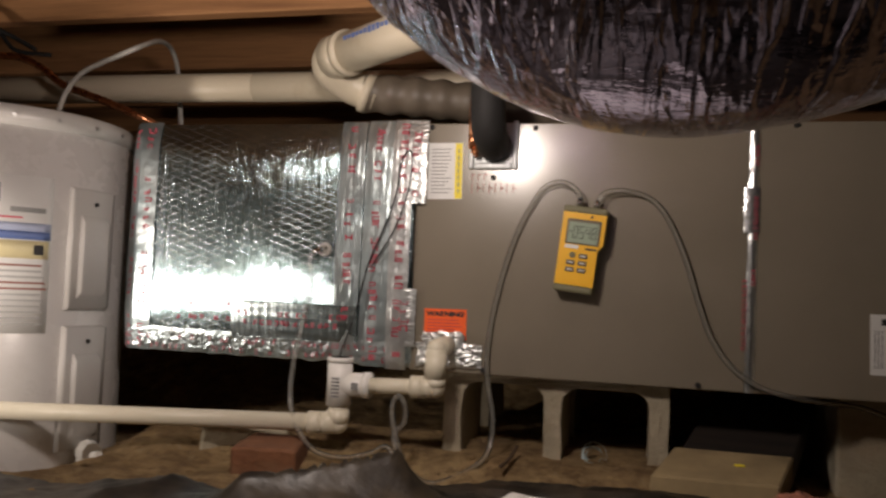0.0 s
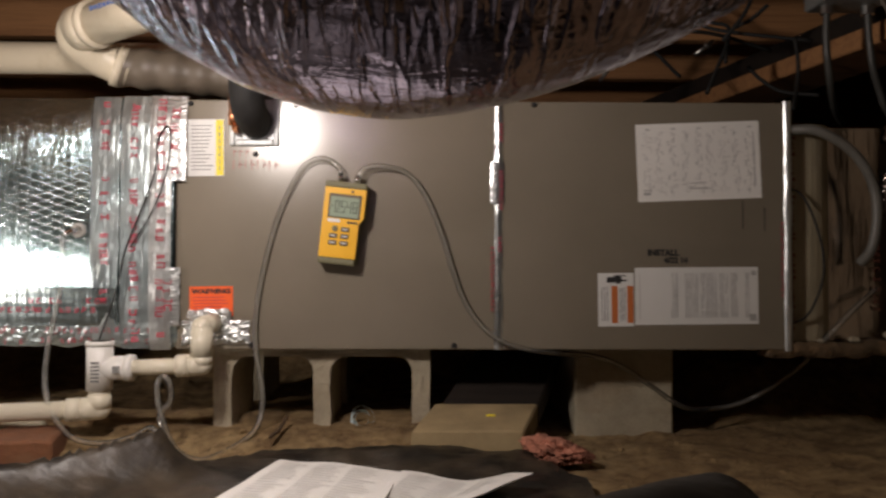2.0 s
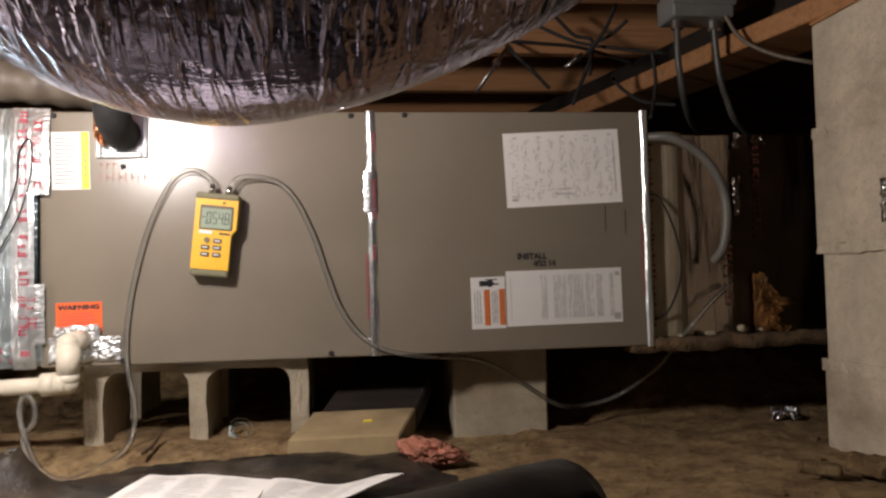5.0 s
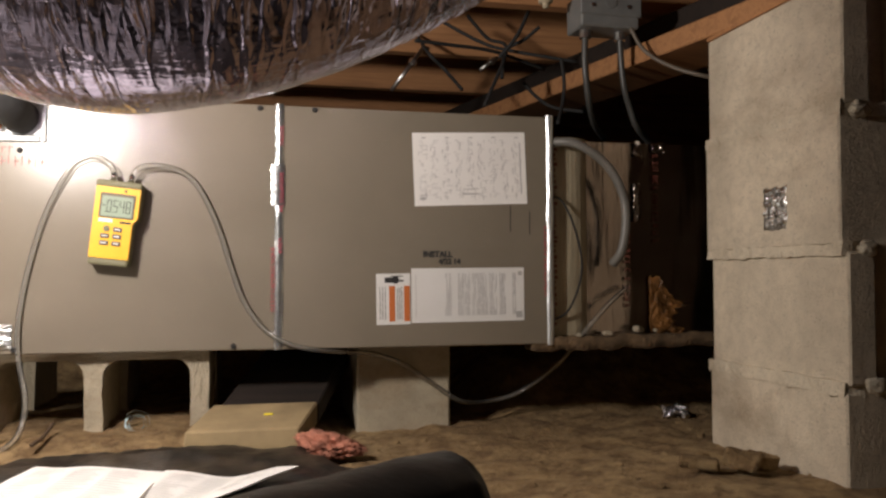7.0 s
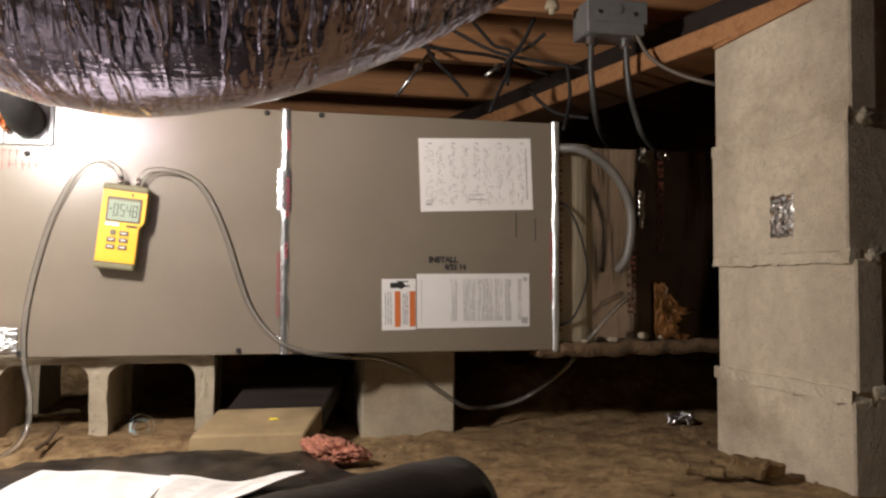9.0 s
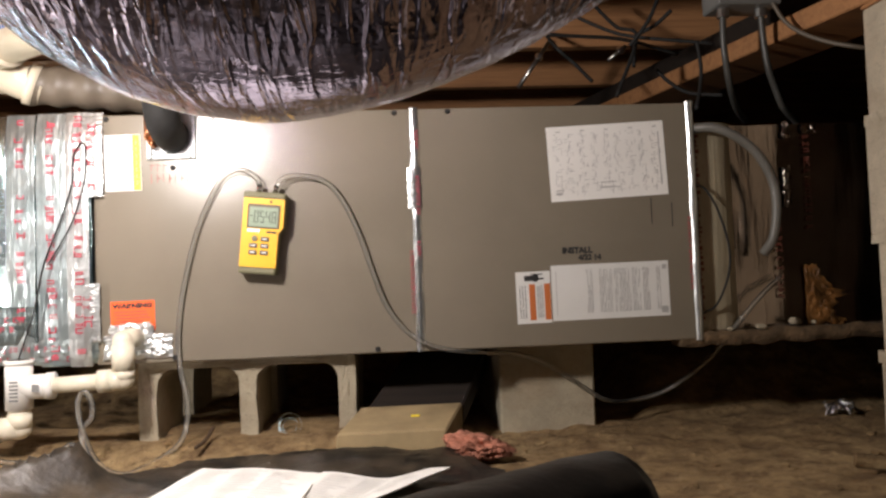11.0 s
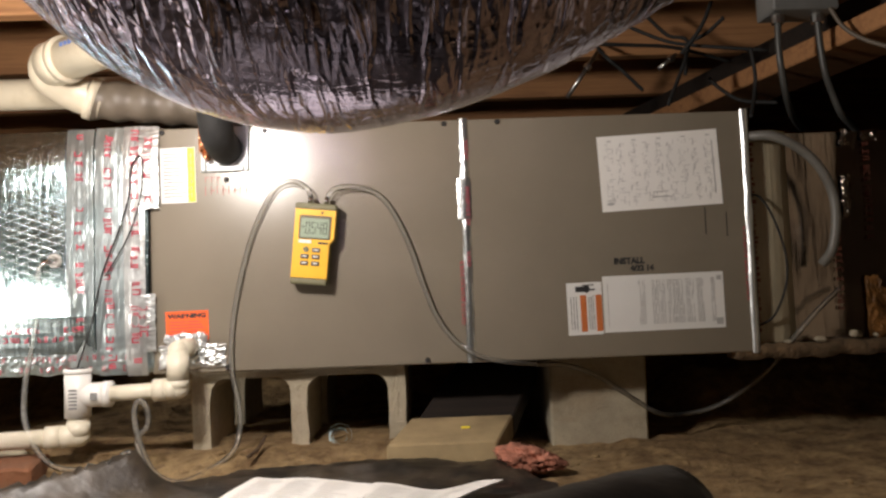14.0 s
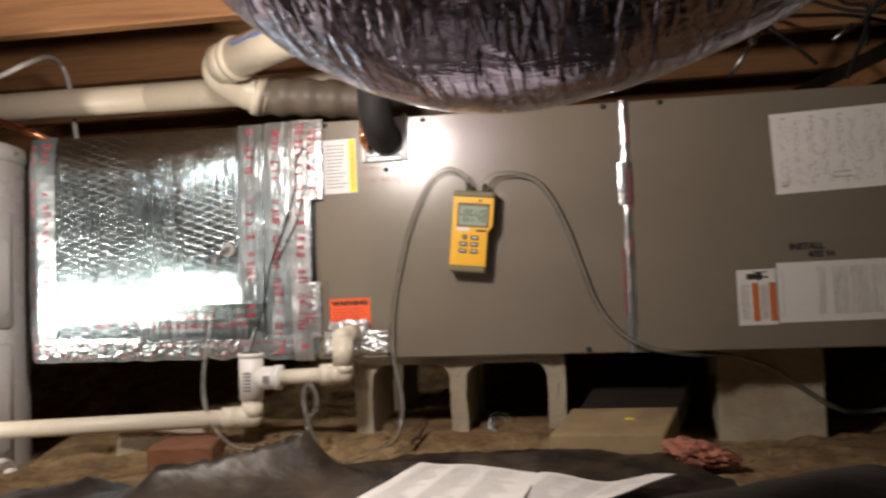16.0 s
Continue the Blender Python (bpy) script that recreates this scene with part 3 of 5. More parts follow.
box(0.016, -0.0012, 0.078, 0.03, -0.0008, 0.088, 0, bm)
cyl((0.036, -0.0012, 0.083), (0.036, -0.0008, 0.083), 0.007, None, 16, bm)
box(0.04, -0.0012, 0.080, 0.052, -0.0008, 0.083, 0, bm)
box(0.028, -0.0012, 0.089, 0.05, -0.0008, 0.091, 0, bm)
part("emblem", bm, "ink", ob, "plain black emblem")
rows = []
for x in (0.006, 0.011, 0.016, 0.039, 0.043, 0.047):
    z = 0.01
    while z < 0.068:
        z1 = z + rnd.uniform(0.006, 0.02)
        rows.append((x, z, x + 0.0016, min(z1, 0.07)))
        z = z1 + 0.002
tagged(part("print", bars(rows, -0.0008), "print_grey", ob, "tiny grey print"), kind="stuff")

ob, w, h = sheet_label("energy_label", 0.0665, 0.487, 0.130, 0.588, "sticker", "white notice with a yellow side stripe on the panel", "label", -0.8)
part("stripe", bars([(w - 0.014, 0.001, w - 0.001, h - 0.001)], -0.0008), "label_yellow", ob, "yellow stripe")
part("print", bars([(0.006, h - 0.012 - i * 0.0065, rnd.uniform(0.03, 0.046), h - 0.0105 - i * 0.0065) for i in range(13)], -0.0008), "print_grey", ob)
part("stripe_print", bars([(w - 0.0085, 0.01 + i * 0.012, w - 0.0065, 0.018 + i * 0.012) for i in range(7)], -0.0014), "print_grey", ob)

ob, w, h = sheet_label("warning_label", 0.0715, 0.238, 0.148, 0.2915, "orange", "bright orange warning sticker on the taupe panel", "label", -0.8)
text("heading", "WARNING", 0.0125, "ink", ob, pose(w / 2, -0.0010, h - 0.009, 90, 0, 0) @ Matrix.Diagonal((1.12, 0.85, 1, 1)), "black heading WARNING", 0.06)
part("print", bars([(0.006, h - 0.020 - i * 0.0055, w - rnd.uniform(0.006, 0.02), h - 0.0188 - i * 0.0055) for i in range(6)], -0.0008), "print_red", ob)

note = thing("marker_note", "handwritten black marker note on the taupe panel", "handwriting", (0, -0.0021, 0))
text("line_one", "INSTALL", 0.0150, "ink", note, pose(0.912, 0, 0.3535, 90, 0, 0), "", 0.06)
text("line_two", "4/22 14", 0.0138, "ink", note, pose(0.935, 0, 0.340, 90, 0, 0), "", 0.06)
note = thing("red_marker_note", "faint red marker scrawl under the line opening", "handwriting", (0, -0.0021, 0))
bm = bmesh.new()
for i in range(8):
    x = 0.146 + i * 0.0105
    box(x, -0.0003, 0.499 + 0.002 * (i % 3), x + 0.0018, 0, 0.517, 0, bm)
    if i % 2:
        box(x, -0.0003, 0.507, x + 0.007, 0, 0.5095, 0, bm)
for i in range(3):
    x = 0.146 + i * 0.011
    box(x, -0.0003, 0.522, x + 0.0018, 0, 0.534, 0, bm)
    box(x, -0.0003, 0.531, x + 0.007, 0, 0.533, 0, bm)
part("stroke", bm, "faded_red", note)

# ---- refrigerant lines ----
ls = thing("suction_line", "black foam insulated refrigerant line entering the cabinet", "pipe")
P = spline([(0.186, 0.02, 0.585), (0.186, -0.03, 0.585), (0.187, -0.072, 0.60), (0.186, -0.085, 0.645), (0.184, -0.06, 0.69), (0.18, 0.05, 0.74), (0.17, 0.4, 0.80)], 8)
part("insulation", sweep(P, lambda i, a, p, d: 0.0295 + 0.0012 * noise.noise(p * 60 + d * 2), 20), "black", ls, "", True)
lq = thing("liquid_line", "thin bare copper liquid line beside the insulated line", "pipe")
P = spline([(0.152, 0.02, 0.567), (0.152, -0.02, 0.569), (0.150, -0.032, 0.59), (0.149, -0.036, 0.63), (0.148, -0.02, 0.69), (0.14, 0.06, 0.76), (0.10, 0.4, 0.82)], 8)
part("tube", sweep(P, 0.0048, 10), "copper", lq, "", True)
part("fitting", cyl((0.151, -0.026, 0.575), (0.151, -0.034, 0.598), 0.0085, 0.007, 12), "copper", lq, "brazed copper fitting", True)
part("elbow", sweep(spline([(0.160, -0.012, 0.578), (0.158, -0.028, 0.574), (0.156, -0.032, 0.562)], 5), 0.005, 8), "copper", lq, "", True)

# ---- foil plenum ----
pl = thing("supply_plenum", "foil faced duct board plenum taped to the cabinet end", "plenum")
PX0, PX1, PZ0, PZ1 = -0.540, 0.043, 0.190, 0.626


def front_y(x, z):
    """Depth of the board's slightly pillowed front, bent back at its edges."""
    k = math.sin(math.pi * max(0, min(1, (x - PX0) / (PX1 - PX0)))) * math.sin(math.pi * max(0, min(1, (z - PZ0) / (PZ1 - PZ0))))
    y = -0.006 - 0.006 * k + 0.004 * k * noise.noise((x * 7, z * 7, 2))
    y += 0.010 * max(0, (0.27 - z) / 0.08) ** 2 * 0.8 + 0.010 * max(0, (z - 0.55) / 0.076) ** 2 + 0.012 * max(0, (PX0 + 0.03 - x) / 0.03) ** 2
    return y


def plenum_front(u, v):
    x, z = PX0 + (PX1 - PX0) * u, PZ0 + (PZ1 - PZ0) * v
    return (x, front_y(x, z), z)


part("front_board", grid(60, 50, plenum_front), "scrim", pl, "", True)
part("board_core", box(PX0 + 0.001, 0.012, PZ0 + 0.001, PX1, 0.53, PZ1, 0.004), "foil", pl)
TAPES = ((PX0 - 0.003, 0.19, PX0 + 0.062, 0.630), (PX0 + 0.002, 0.186, 0.05, 0.230), (-0.100, 0.19, -0.052, 0.628),
         (-0.050, 0.182, 0.000, 0.630), (0.002, 0.180, 0.040, 0.630), (0.026, 0.478, 0.066, 0.629), (0.014, 0.222, 0.056, 0.325))
for seed, (x0, z0, x1, z1) in enumerate(TAPES):
    wide = x1 - x0 > 0.2
    lift = 0.0012 + 0.0009 * (seed % 3) if x0 < 0 else 0.006 + 0.0009 * (seed % 3)
    if wide:
        strip = grid(200, 18, lambda u, v: (x0 + (x1 - x0) * u, front_y(x0 + (x1 - x0) * u, z0 + (z1 - z0) * v) - lift - 0.0045 * abs(noise.noise((u * 46, v * 3, 2)) + 0.6 * noise.noise((u * 110, v * 7, 5))) * min(1, 5 * v, 6 * (1 - v)), z0 + (z1 - z0) * v + 0.004 * noise.noise((u * 20, v, 8))))
    else:
        strip = tape_strip(x0, z0, x1, z1, lambda x, z: front_y(x, z) - lift, 20 + seed, 0.0006, 0.0009, (12, 90))
    tape = tagged(part("foil_tape", strip, "facing" if seed < 4 else "tape", None, "", True), "satin foil tape with red print over a plenum seam", "foil tape", "foil tape strips")
    bm = bmesh.new()
    rnd = random.Random(50 + seed)
    if wide:
        for row in (0.192, 0.210):
            x = x0 + 0.01
            while x < x1 - 0.02:
                if rnd.random() < 0.6:
                    glyph(bm, x, row + rnd.uniform(-0.002, 0.002), 0.005, 0.009, front_y(x, row) - lift - 0.0052, rnd)
                x += rnd.uniform(0.007, 0.016)
    else:
        z = z0 + 0.012
        while z < z1 - 0.015:
            for col in ((0.2, 0.62) if seed == 0 else (0.36,)):
                if rnd.random() < 0.72:
                    x = x0 + (x1 - x0) * col + rnd.uniform(-0.002, 0.002)
                    glyph(bm, x, z, rnd.uniform(0.010, 0.015), rnd.uniform(0.006, 0.011), front_y(x, z) - lift - 0.0028, rnd)
            z += rnd.uniform(0.010, 0.019)
    tagged(part("print", bm, "print_red", tape, "broken red printed lettering"), kind="stuff")
bm = bmesh.new()
rnd = random.Random(11)
for zr in (0.276, 0.250):
    x = PX0 + 0.12
    while x < -0.12:
        if rnd.random() < 0.6:
            glyph(bm, x, zr + rnd.uniform(-0.001, 0.001), 0.006, 0.008, front_y(x, zr) - 0.0012, rnd)
        x += rnd.uniform(0.008, 0.018)
tagged(part("print", bm, "print_red", pl, "faint red mirrored lettering on the foil"), kind="stuff")

strip = tape_strip(-0.300, 0.222, -0.052, 0.289, lambda x, z: front_y(x, z) - 0.0030 - 0.03 * (z - 0.222), 91, 0.0004, 0.0005, (50, 16))
patch = tagged(part("foil_patch", strip, "patch", None, "", True), "dull teal foil patch with red mirrored print low on the plenum", "foil tape", "foil tape strips")
bm = bmesh.new()
rnd = random.Random(14)
for zr in (0.262, 0.246):
    x = -0.29
    while x < -0.07:
        if rnd.random() < 0.62:
            glyph(bm, x, zr, 0.007, 0.009, front_y(x, zr) - 0.03 * (zr - 0.222) - 0.0052, rnd)
        x += rnd.uniform(0.009, 0.016)
tagged(part("print", bm, "print_red", patch, "broken red printed lettering"), kind="stuff")

port = thing("test_port", "small clear barbed test port in the plenum face", "fitting", (-0.120, -0.014, 0.390))
part("flange", turned([(0.0125, -0.004), (0.0135, 0.0), (0.012, 0.005), (0.008, 0.006), (0.0075, 0.001)], 24), "cable", port, "grey moulded ring", True, pose(0, 0, 0, 90, 0, 0))
part("barb", sweep(spline([(0, -0.004, 0), (-0.004, -0.02, -0.002), (-0.012, -0.026, -0.008)], 4), 0.005, 10), "chrome", port, "", True)

wire = thing("thermostat_wire", "thin black control wire draped over the foil plenum", "wire")
P = spline([(0.032, -0.016, 0.575), (0.020, -0.022, 0.55), (0.014, -0.018, 0.50), (-0.004, -0.02, 0.44), (-0.035, -0.02, 0.36), (-0.052, -0.022, 0.28), (-0.075, -0.03, 0.20), (-0.066, -0.055, 0.186)], 8)
part("conductor", sweep(P, 0.0016, 6), "black", wire, "", True)
P = spline([(0.032, -0.016, 0.575), (0.04, -0.02, 0.56), (0.034, -0.016, 0.50), (0.012, -0.018, 0.43), (-0.028, -0.02, 0.36)], 8)
part("conductor", sweep(P, 0.0013, 6), "black", wire, "", True)


# ---- manometer and hoses ----
gauge = thing("manometer", "yellow handheld digital manometer with olive rubber ends on the panel", "manometer", (0.3435, -0.003, 0.402), "", "", (0, 6.0, 0))


def handset(z0, z1, grow=0.0, y0=-0.034, y1=-0.002):
    """The instrument's outline between two heights: wide head, stepped narrower grip."""
    out = [(-0.037, 0.068), (-0.034, 0.072), (0.034, 0.072), (0.037, 0.068), (0.037, 0.012), (0.029, 0.001), (0.029, -0.066), (0.026, -0.070), (-0.034, -0.070), (-0.037, -0.066)]
    bm = bmesh.new()
    lo = [bm.verts.new((x * (1 + grow), y1, min(max(z, z0), z1) * 1.0)) for x, z in out]
    hi = [bm.verts.new((x * (1 + grow) * 0.965, y0, min(max(z, z0), z1) * 0.99)) for x, z in out]
    n = len(out)
    for k in range(n):
        bm.faces.new((lo[k], hi[k], hi[(k + 1) % n], lo[(k + 1) % n]))
    bm.faces.new(hi)
    bm.faces.new(lo[::-1])
    bmesh.ops.remove_doubles(bm, verts=bm.verts, dist=1e-5)
    bmesh.ops.recalc_face_normals(bm, faces=bm.faces)
    return bm


part("case", handset(-0.0605, 0.0625), "yellow", gauge)
part("rubber_boot", handset(-0.07, 0.072, 0.035, -0.024, -0.001), "olive", gauge, "olive rubber boot")
part("top_cap", box(-0.037, -0.0345, 0.061, 0.037, -0.003, 0.073, 0.004, None, 2), "olive", gauge, "olive rubber end cap")
part("bottom_cap", box(-0.0365, -0.0345, -0.072, 0.0285, -0.003, -0.060, 0.004, None, 2), "olive", gauge, "olive rubber end cap")
part("bezel", box(-0.027, -0.0350, 0.009, 0.029, -0.0335, 0.051, 0.0015), "key", gauge, "dark display surround")
lcd = part("display", box(-0.024, -0.0358, 0.011, 0.026, -0.0345, 0.046, 0.001), "lcd", gauge, "greenish liquid crystal display")
SEG = {"0": "abcdef", "5": "afgcd", "4": "fgbc", "8": "abcdefg", "-": "g", "9": "abcdfg"}


def digit(bm, ch, x, z, w, h, t=0.0017):
    e = {"a": (0, h - t, w, h), "d": (0, 0, w, t), "g": (0, h / 2 - t / 2, w, h / 2 + t / 2), "f": (0, h / 2, t, h), "b": (w - t, h / 2, w, h), "e": (0, 0, t, h / 2), "c": (w - t, 0, w, h / 2)}
    for s in SEG[ch]:
        a, b, c, d = e[s]
        box(x + a + 0.0003, -0.0363, z + b + 0.0003, x + c - 0.0003, -0.0358, z + d - 0.0003, 0, bm)


bm = bmesh.new()
digit(bm, "-", -0.0225, 0.021, 0.005, 0.018, 0.002)
for i, ch in enumerate("0548"):
    digit(bm, ch, -0.0155 + i * 0.0102, 0.0185, 0.0078, 0.021)
box(-0.0170, -0.0363, 0.0185, -0.0158, -0.0358, 0.0197, 0, bm)
part("readout", bm, "ink", lcd, "black seven-segment reading")
part("power_key", cyl((-0.012, -0.0335, -0.0095), (-0.012, -0.0362, -0.0095), 0.0052, 0.0048, 16), "olive", gauge, "round power key")
for x, z in ((0.006, -0.0100), (-0.0135, -0.0220), (0.006, -0.0220), (-0.0135, -0.0340), (0.006, -0.0340)):
    key = part("key", box(x - 0.0072, -0.0362, z - 0.0040, x + 0.0072, -0.0335, z + 0.0040, 0.0016, None, 2), "key", gauge, "small grey rubber key")
    part("legend", bars([(x - 0.004, z - 0.0008, x + 0.004, z + 0.0010)], -0.0362), "sticker", key)
part("name_plate", bars([(-0.026, 0.0015, -0.004, 0.0075)], -0.034), "sticker", gauge, "small white name plate")
part("model_mark", bars([(0.008, 0.001, 0.026, 0.0045)], -0.034), "ink", gauge)
part("indicator", cyl((0.012, -0.0335, 0.0565), (0.012, -0.0352, 0.0565), 0.0022, None, 10), "ink", gauge)
for x in (-0.013, 0.016):
    part("hose_barb", cyl((x, -0.019, 0.072), (x, -0.019, 0.088), 0.0052, 0.0042, 12), "chrome", gauge, "chrome hose barb", True)

hose = thing("left_hose", "clear vinyl tube looping from the manometer to the floor", "hose")
P = spline([(0.3405, -0.022, 0.484), (0.335, -0.022, 0.501), (0.316, -0.019, 0.5155), (0.291, -0.014, 0.516), (0.265, -0.010, 0.494), (0.228, -0.0075, 0.418), (0.201, -0.0075, 0.318),
            (0.189, -0.0075, 0.238), (0.190, -0.010, 0.178), (0.204, -0.022, 0.118), (0.205, -0.03, 0.078), (0.197, -0.05, 0.047), (0.170, -0.08, 0.027), (0.125, -0.12, 0.014), (0.088, -0.13, 0.036),
            (0.066, -0.13, 0.085), (0.056, -0.122, 0.118), (0.056, -0.12, 0.138), (0.065, -0.12, 0.149), (0.076, -0.12, 0.134), (0.076, -0.12, 0.108), (0.062, -0.126, 0.088), (0.072, -0.14, 0.062), (0.10, -0.17, 0.035), (0.14, -0.21, 0.03)], 8)
part("tube", hose_tube(P), "clear", hose, "", True)
hose = thing("right_hose", "clear vinyl tube arching from the manometer to the seam", "hose")
P = spline([(0.3695, -0.022, 0.484), (0.3755, -0.022, 0.495), (0.388, -0.020, 0.503), (0.414, -0.015, 0.5045), (0.453, -0.010, 0.494), (0.483, -0.0078, 0.461), (0.512, -0.0075, 0.398), (0.535, -0.0075, 0.326),
            (0.558, -0.0078, 0.265), (0.592, -0.010, 0.219), (0.636, -0.011, 0.191), (0.69, -0.006, 0.178), (0.74, 0.02, 0.172), (0.80, 0.06, 0.163), (0.86, 0.088, 0.14), (0.92, 0.092, 0.10), (0.98, 0.094, 0.062), (1.05, 0.14, 0.052),
            (1.12, 0.14, 0.07), (1.185, 0.09, 0.13), (1.215, 0.012, 0.205), (1.26, 0.006, 0.255), (1.31, 0.024, 0.290)], 8)
part("tube", hose_tube(P), "clear", hose, "", True)
hose = thing("port_hose", "clear vinyl tube hanging from the plenum test port", "hose")
P = spline([(-0.132, -0.040, 0.384), (-0.135, -0.046, 0.365), (-0.128, -0.052, 0.327), (-0.135, -0.064, 0.256), (-0.144, -0.076, 0.177), (-0.139, -0.088, 0.12), (-0.116, -0.10, 0.075), (-0.079, -0.112, 0.046), (-0.025, -0.124, 0.042), (0.026, -0.136, 0.056), (0.06, -0.15, 0.07), (0.10, -0.19, 0.03)], 8)
part("tube", hose_tube(P), "clear", hose, "", True)


# ---- condensate drain ----
dr = thing("condensate_drain", "white plastic condensate trap and cream drain pipe", "drain pipe")
YD = -0.072
part("tee", cyl((-0.057, YD, 0.120), (-0.057, YD, 0.201), 0.0215, None, 24), "pvc_white", dr, "white tee with an open top", True)
part("tee_rim", cyl((-0.057, YD, 0.194), (-0.057, YD, 0.2015), 0.0232, None, 24), "pvc_white", dr, "", True)
# flat dark disc in place of the shaded hollow of the bore
part("tee_bore_shade", cyl((-0.057, YD, 0.2016), (-0.057, YD, 0.2021), 0.0170, None, 24), "dark", dr)
part("tee_branch", cyl((-0.05, YD, 0.156), (-0.005, YD, 0.157), 0.0205, None, 24), "pvc_white", dr, "", True)
part("branch_rim", cyl((-0.012, YD, 0.157), (0.000, YD, 0.157), 0.0222, None, 24), "pvc_white", dr, "", True)
part("print", bars([(-0.064, 0.135 + i * 0.006, -0.050, 0.1385 + i * 0.006) for i in range(6)] + [(-0.028, 0.15, -0.016, 0.162)], YD - 0.0215), "print_grey", dr, "small grey moulded print")["kind"] = "stuff"
part("nipple", cyl((-0.057, YD, 0.099), (-0.057, YD, 0.124), 0.0180, None, 24), "pvc", dr, "", True)
part("lower_elbow", ell((-0.057, YD, 0.112), (-0.057, YD, 0.089), (-0.090, YD - 0.004, 0.0885), 0.0190), "pvc", dr, "", True)
part("elbow_socket", cyl((-0.084, YD - 0.004, 0.0885), (-0.108, YD - 0.009, 0.088), 0.0192, None, 20), "pvc", dr, "", True)
part("drain_pipe", cyl((-0.10, YD - 0.007, 0.088), (-0.80, -0.235, 0.081), 0.0152, None, 24), "pvc", dr, "long cream drain pipe with a brown scuff", True)
part("link_pipe", cyl((-0.002, YD, 0.157), (0.082, YD, 0.160), 0.0134, None, 20), "pvc", dr, "cream stained pipe", True)
part("corner_socket", cyl((0.072, YD, 0.160), (0.094, YD, 0.161), 0.0190, None, 20), "pvc", dr, "", True)
part("corner_elbow", ell((0.090, YD, 0.161), (0.1125, YD, 0.162), (0.1125, YD, 0.178), 0.0180), "pvc", dr, "", True)
part("riser", cyl((0.1125, YD, 0.176), (0.1125, YD, 0.220), 0.0184, None, 20), "pvc", dr, "", True)
part("upper_elbow", ell((0.1125, YD, 0.21), (0.1128, YD, 0.226), (0.115, 0.0, 0.229), 0.0170), "pvc", dr, "", True)
for i, (x0, z0, x1, z1) in enumerate(((0.060, 0.19, 0.178, 0.232), (0.072, 0.205, 0.145, 0.252))):
    patch = crinkled_patch(x0, z0, x1, z1, -0.004 - 0.004 * i, 40 + i, 0.012, 36, 0.006)
    tagged(part("drain_tape", patch, "tape", None, "", True), "crumpled foil tape sealing the drain connection", "foil tape", "foil tape strips")


# ---- supports ----
def hollow_block(name, x0, y0, z0, label):
    """A two-core concrete block on its side, cores facing -y: 390 x 190 x 190."""
    top = thing(name, label, "concrete block", (x0, y0, z0), "concrete blocks")
    outline = [(0, 0), (0.39, 0), (0.39, 0.19), (0, 0.19)]
    cores = [(0.032, 0.180), (0.210, 0.358)]
    bm = bmesh.new()
    depth = 0.19

    def core_ring(a, b):
        r, out = 0.028, []
        for cx, cz, s in ((b - r, 0.19 - 0.014 - r, 0), (a + r, 0.19 - 0.014 - r, 90), (a + r, 0.030 + r, 180), (b - r, 0.030 + r, 270)):
            out += [(cx + r * math.cos(math.radians(s + k * 22.5)), cz + r * math.sin(math.radians(s + k * 22.5))) for k in range(5)]
        return out

    for y, flip in ((0, False), (depth, True)):
        loops = []
        for ring in [outline] + [core_ring(a, b) for a, b in cores]:
            vs = [bm.verts.new((x, y, z)) for x, z in ring]
            loops.append([bm.edges.new((vs[k], vs[(k + 1) % len(vs)])) for k in range(len(vs))])
        bmesh.ops.triangle_fill(bm, edges=[e for l in loops for e in l], use_beauty=True)
    for ring in [outline] + [core_ring(a, b)[::-1] for a, b in cores]:
        n = len(ring)
        f = [bm.verts.new((x, 0, z)) for x, z in ring]
        g = [bm.verts.new((x, depth, z)) for x, z in ring]
        for k in range(n):
            bm.faces.new((f[k], f[(k + 1) % n], g[(k + 1) % n], g[k]))
    bmesh.ops.remove_doubles(bm, verts=bm.verts, dist=1e-5)
    bmesh.ops.recalc_face_normals(bm, faces=bm.faces)
    bmesh.ops.subdivide_edges(bm, edges=[e for e in bm.edges if e.calc_length() > 0.02], cuts=5, use_grid_fill=True)
    for v in bm.verts:
        q = v.co * 38 + Vector((x0 * 9, y0 * 9, 0))
        v.co += 0.0024 * Vector((noise.noise(q), noise.noise(q + Vector((7, 0, 0))), 0)) + 0.0014 * Vector((noise.noise(q * 3), noise.noise(q * 3 + Vector((7, 0, 0))), 0))
    part("block", bm, "block_low", top)
    return top


hollow_block("support_block", 0.106, 0.030, -0.011, "grey hollow concrete block lying on its side under the cabinet")
hollow_block("support_block", 0.108, 0.30, -0.011, "grey hollow concrete block lying behind the first support")
solid("end_support_block", box(0.772, 0.10, -0.011, 0.960, 0.49, 0.179, 0.004), "block_low", "grey concrete block set endwise under the cabinet", "concrete block", "", "concrete blocks")

def slanted_slab(prof, x0, x1, lean):
    """A slab between two x edges that lean sideways towards the back; prof: (y, z) round its side."""
    bm = bmesh.new()
    n = len(prof)
    a = [bm.verts.new((x0 + lean * (y + 0.12), y, z)) for y, z in prof]
    b = [bm.verts.new((x1 + lean * (y + 0.12), y, z)) for y, z in prof]
    for k in range(n):
        bm.faces.new((a[k], a[(k + 1) % n], b[(k + 1) % n], b[k]))
    bm.faces.new(a[::-1]); bm.faces.new(b)
    bmesh.ops.recalc_face_normals(bm, faces=bm.faces)
    bmesh.ops.bevel(bm, geom=list(bm.edges), offset=0.003, segments=1, affect="EDGES")
    return bm


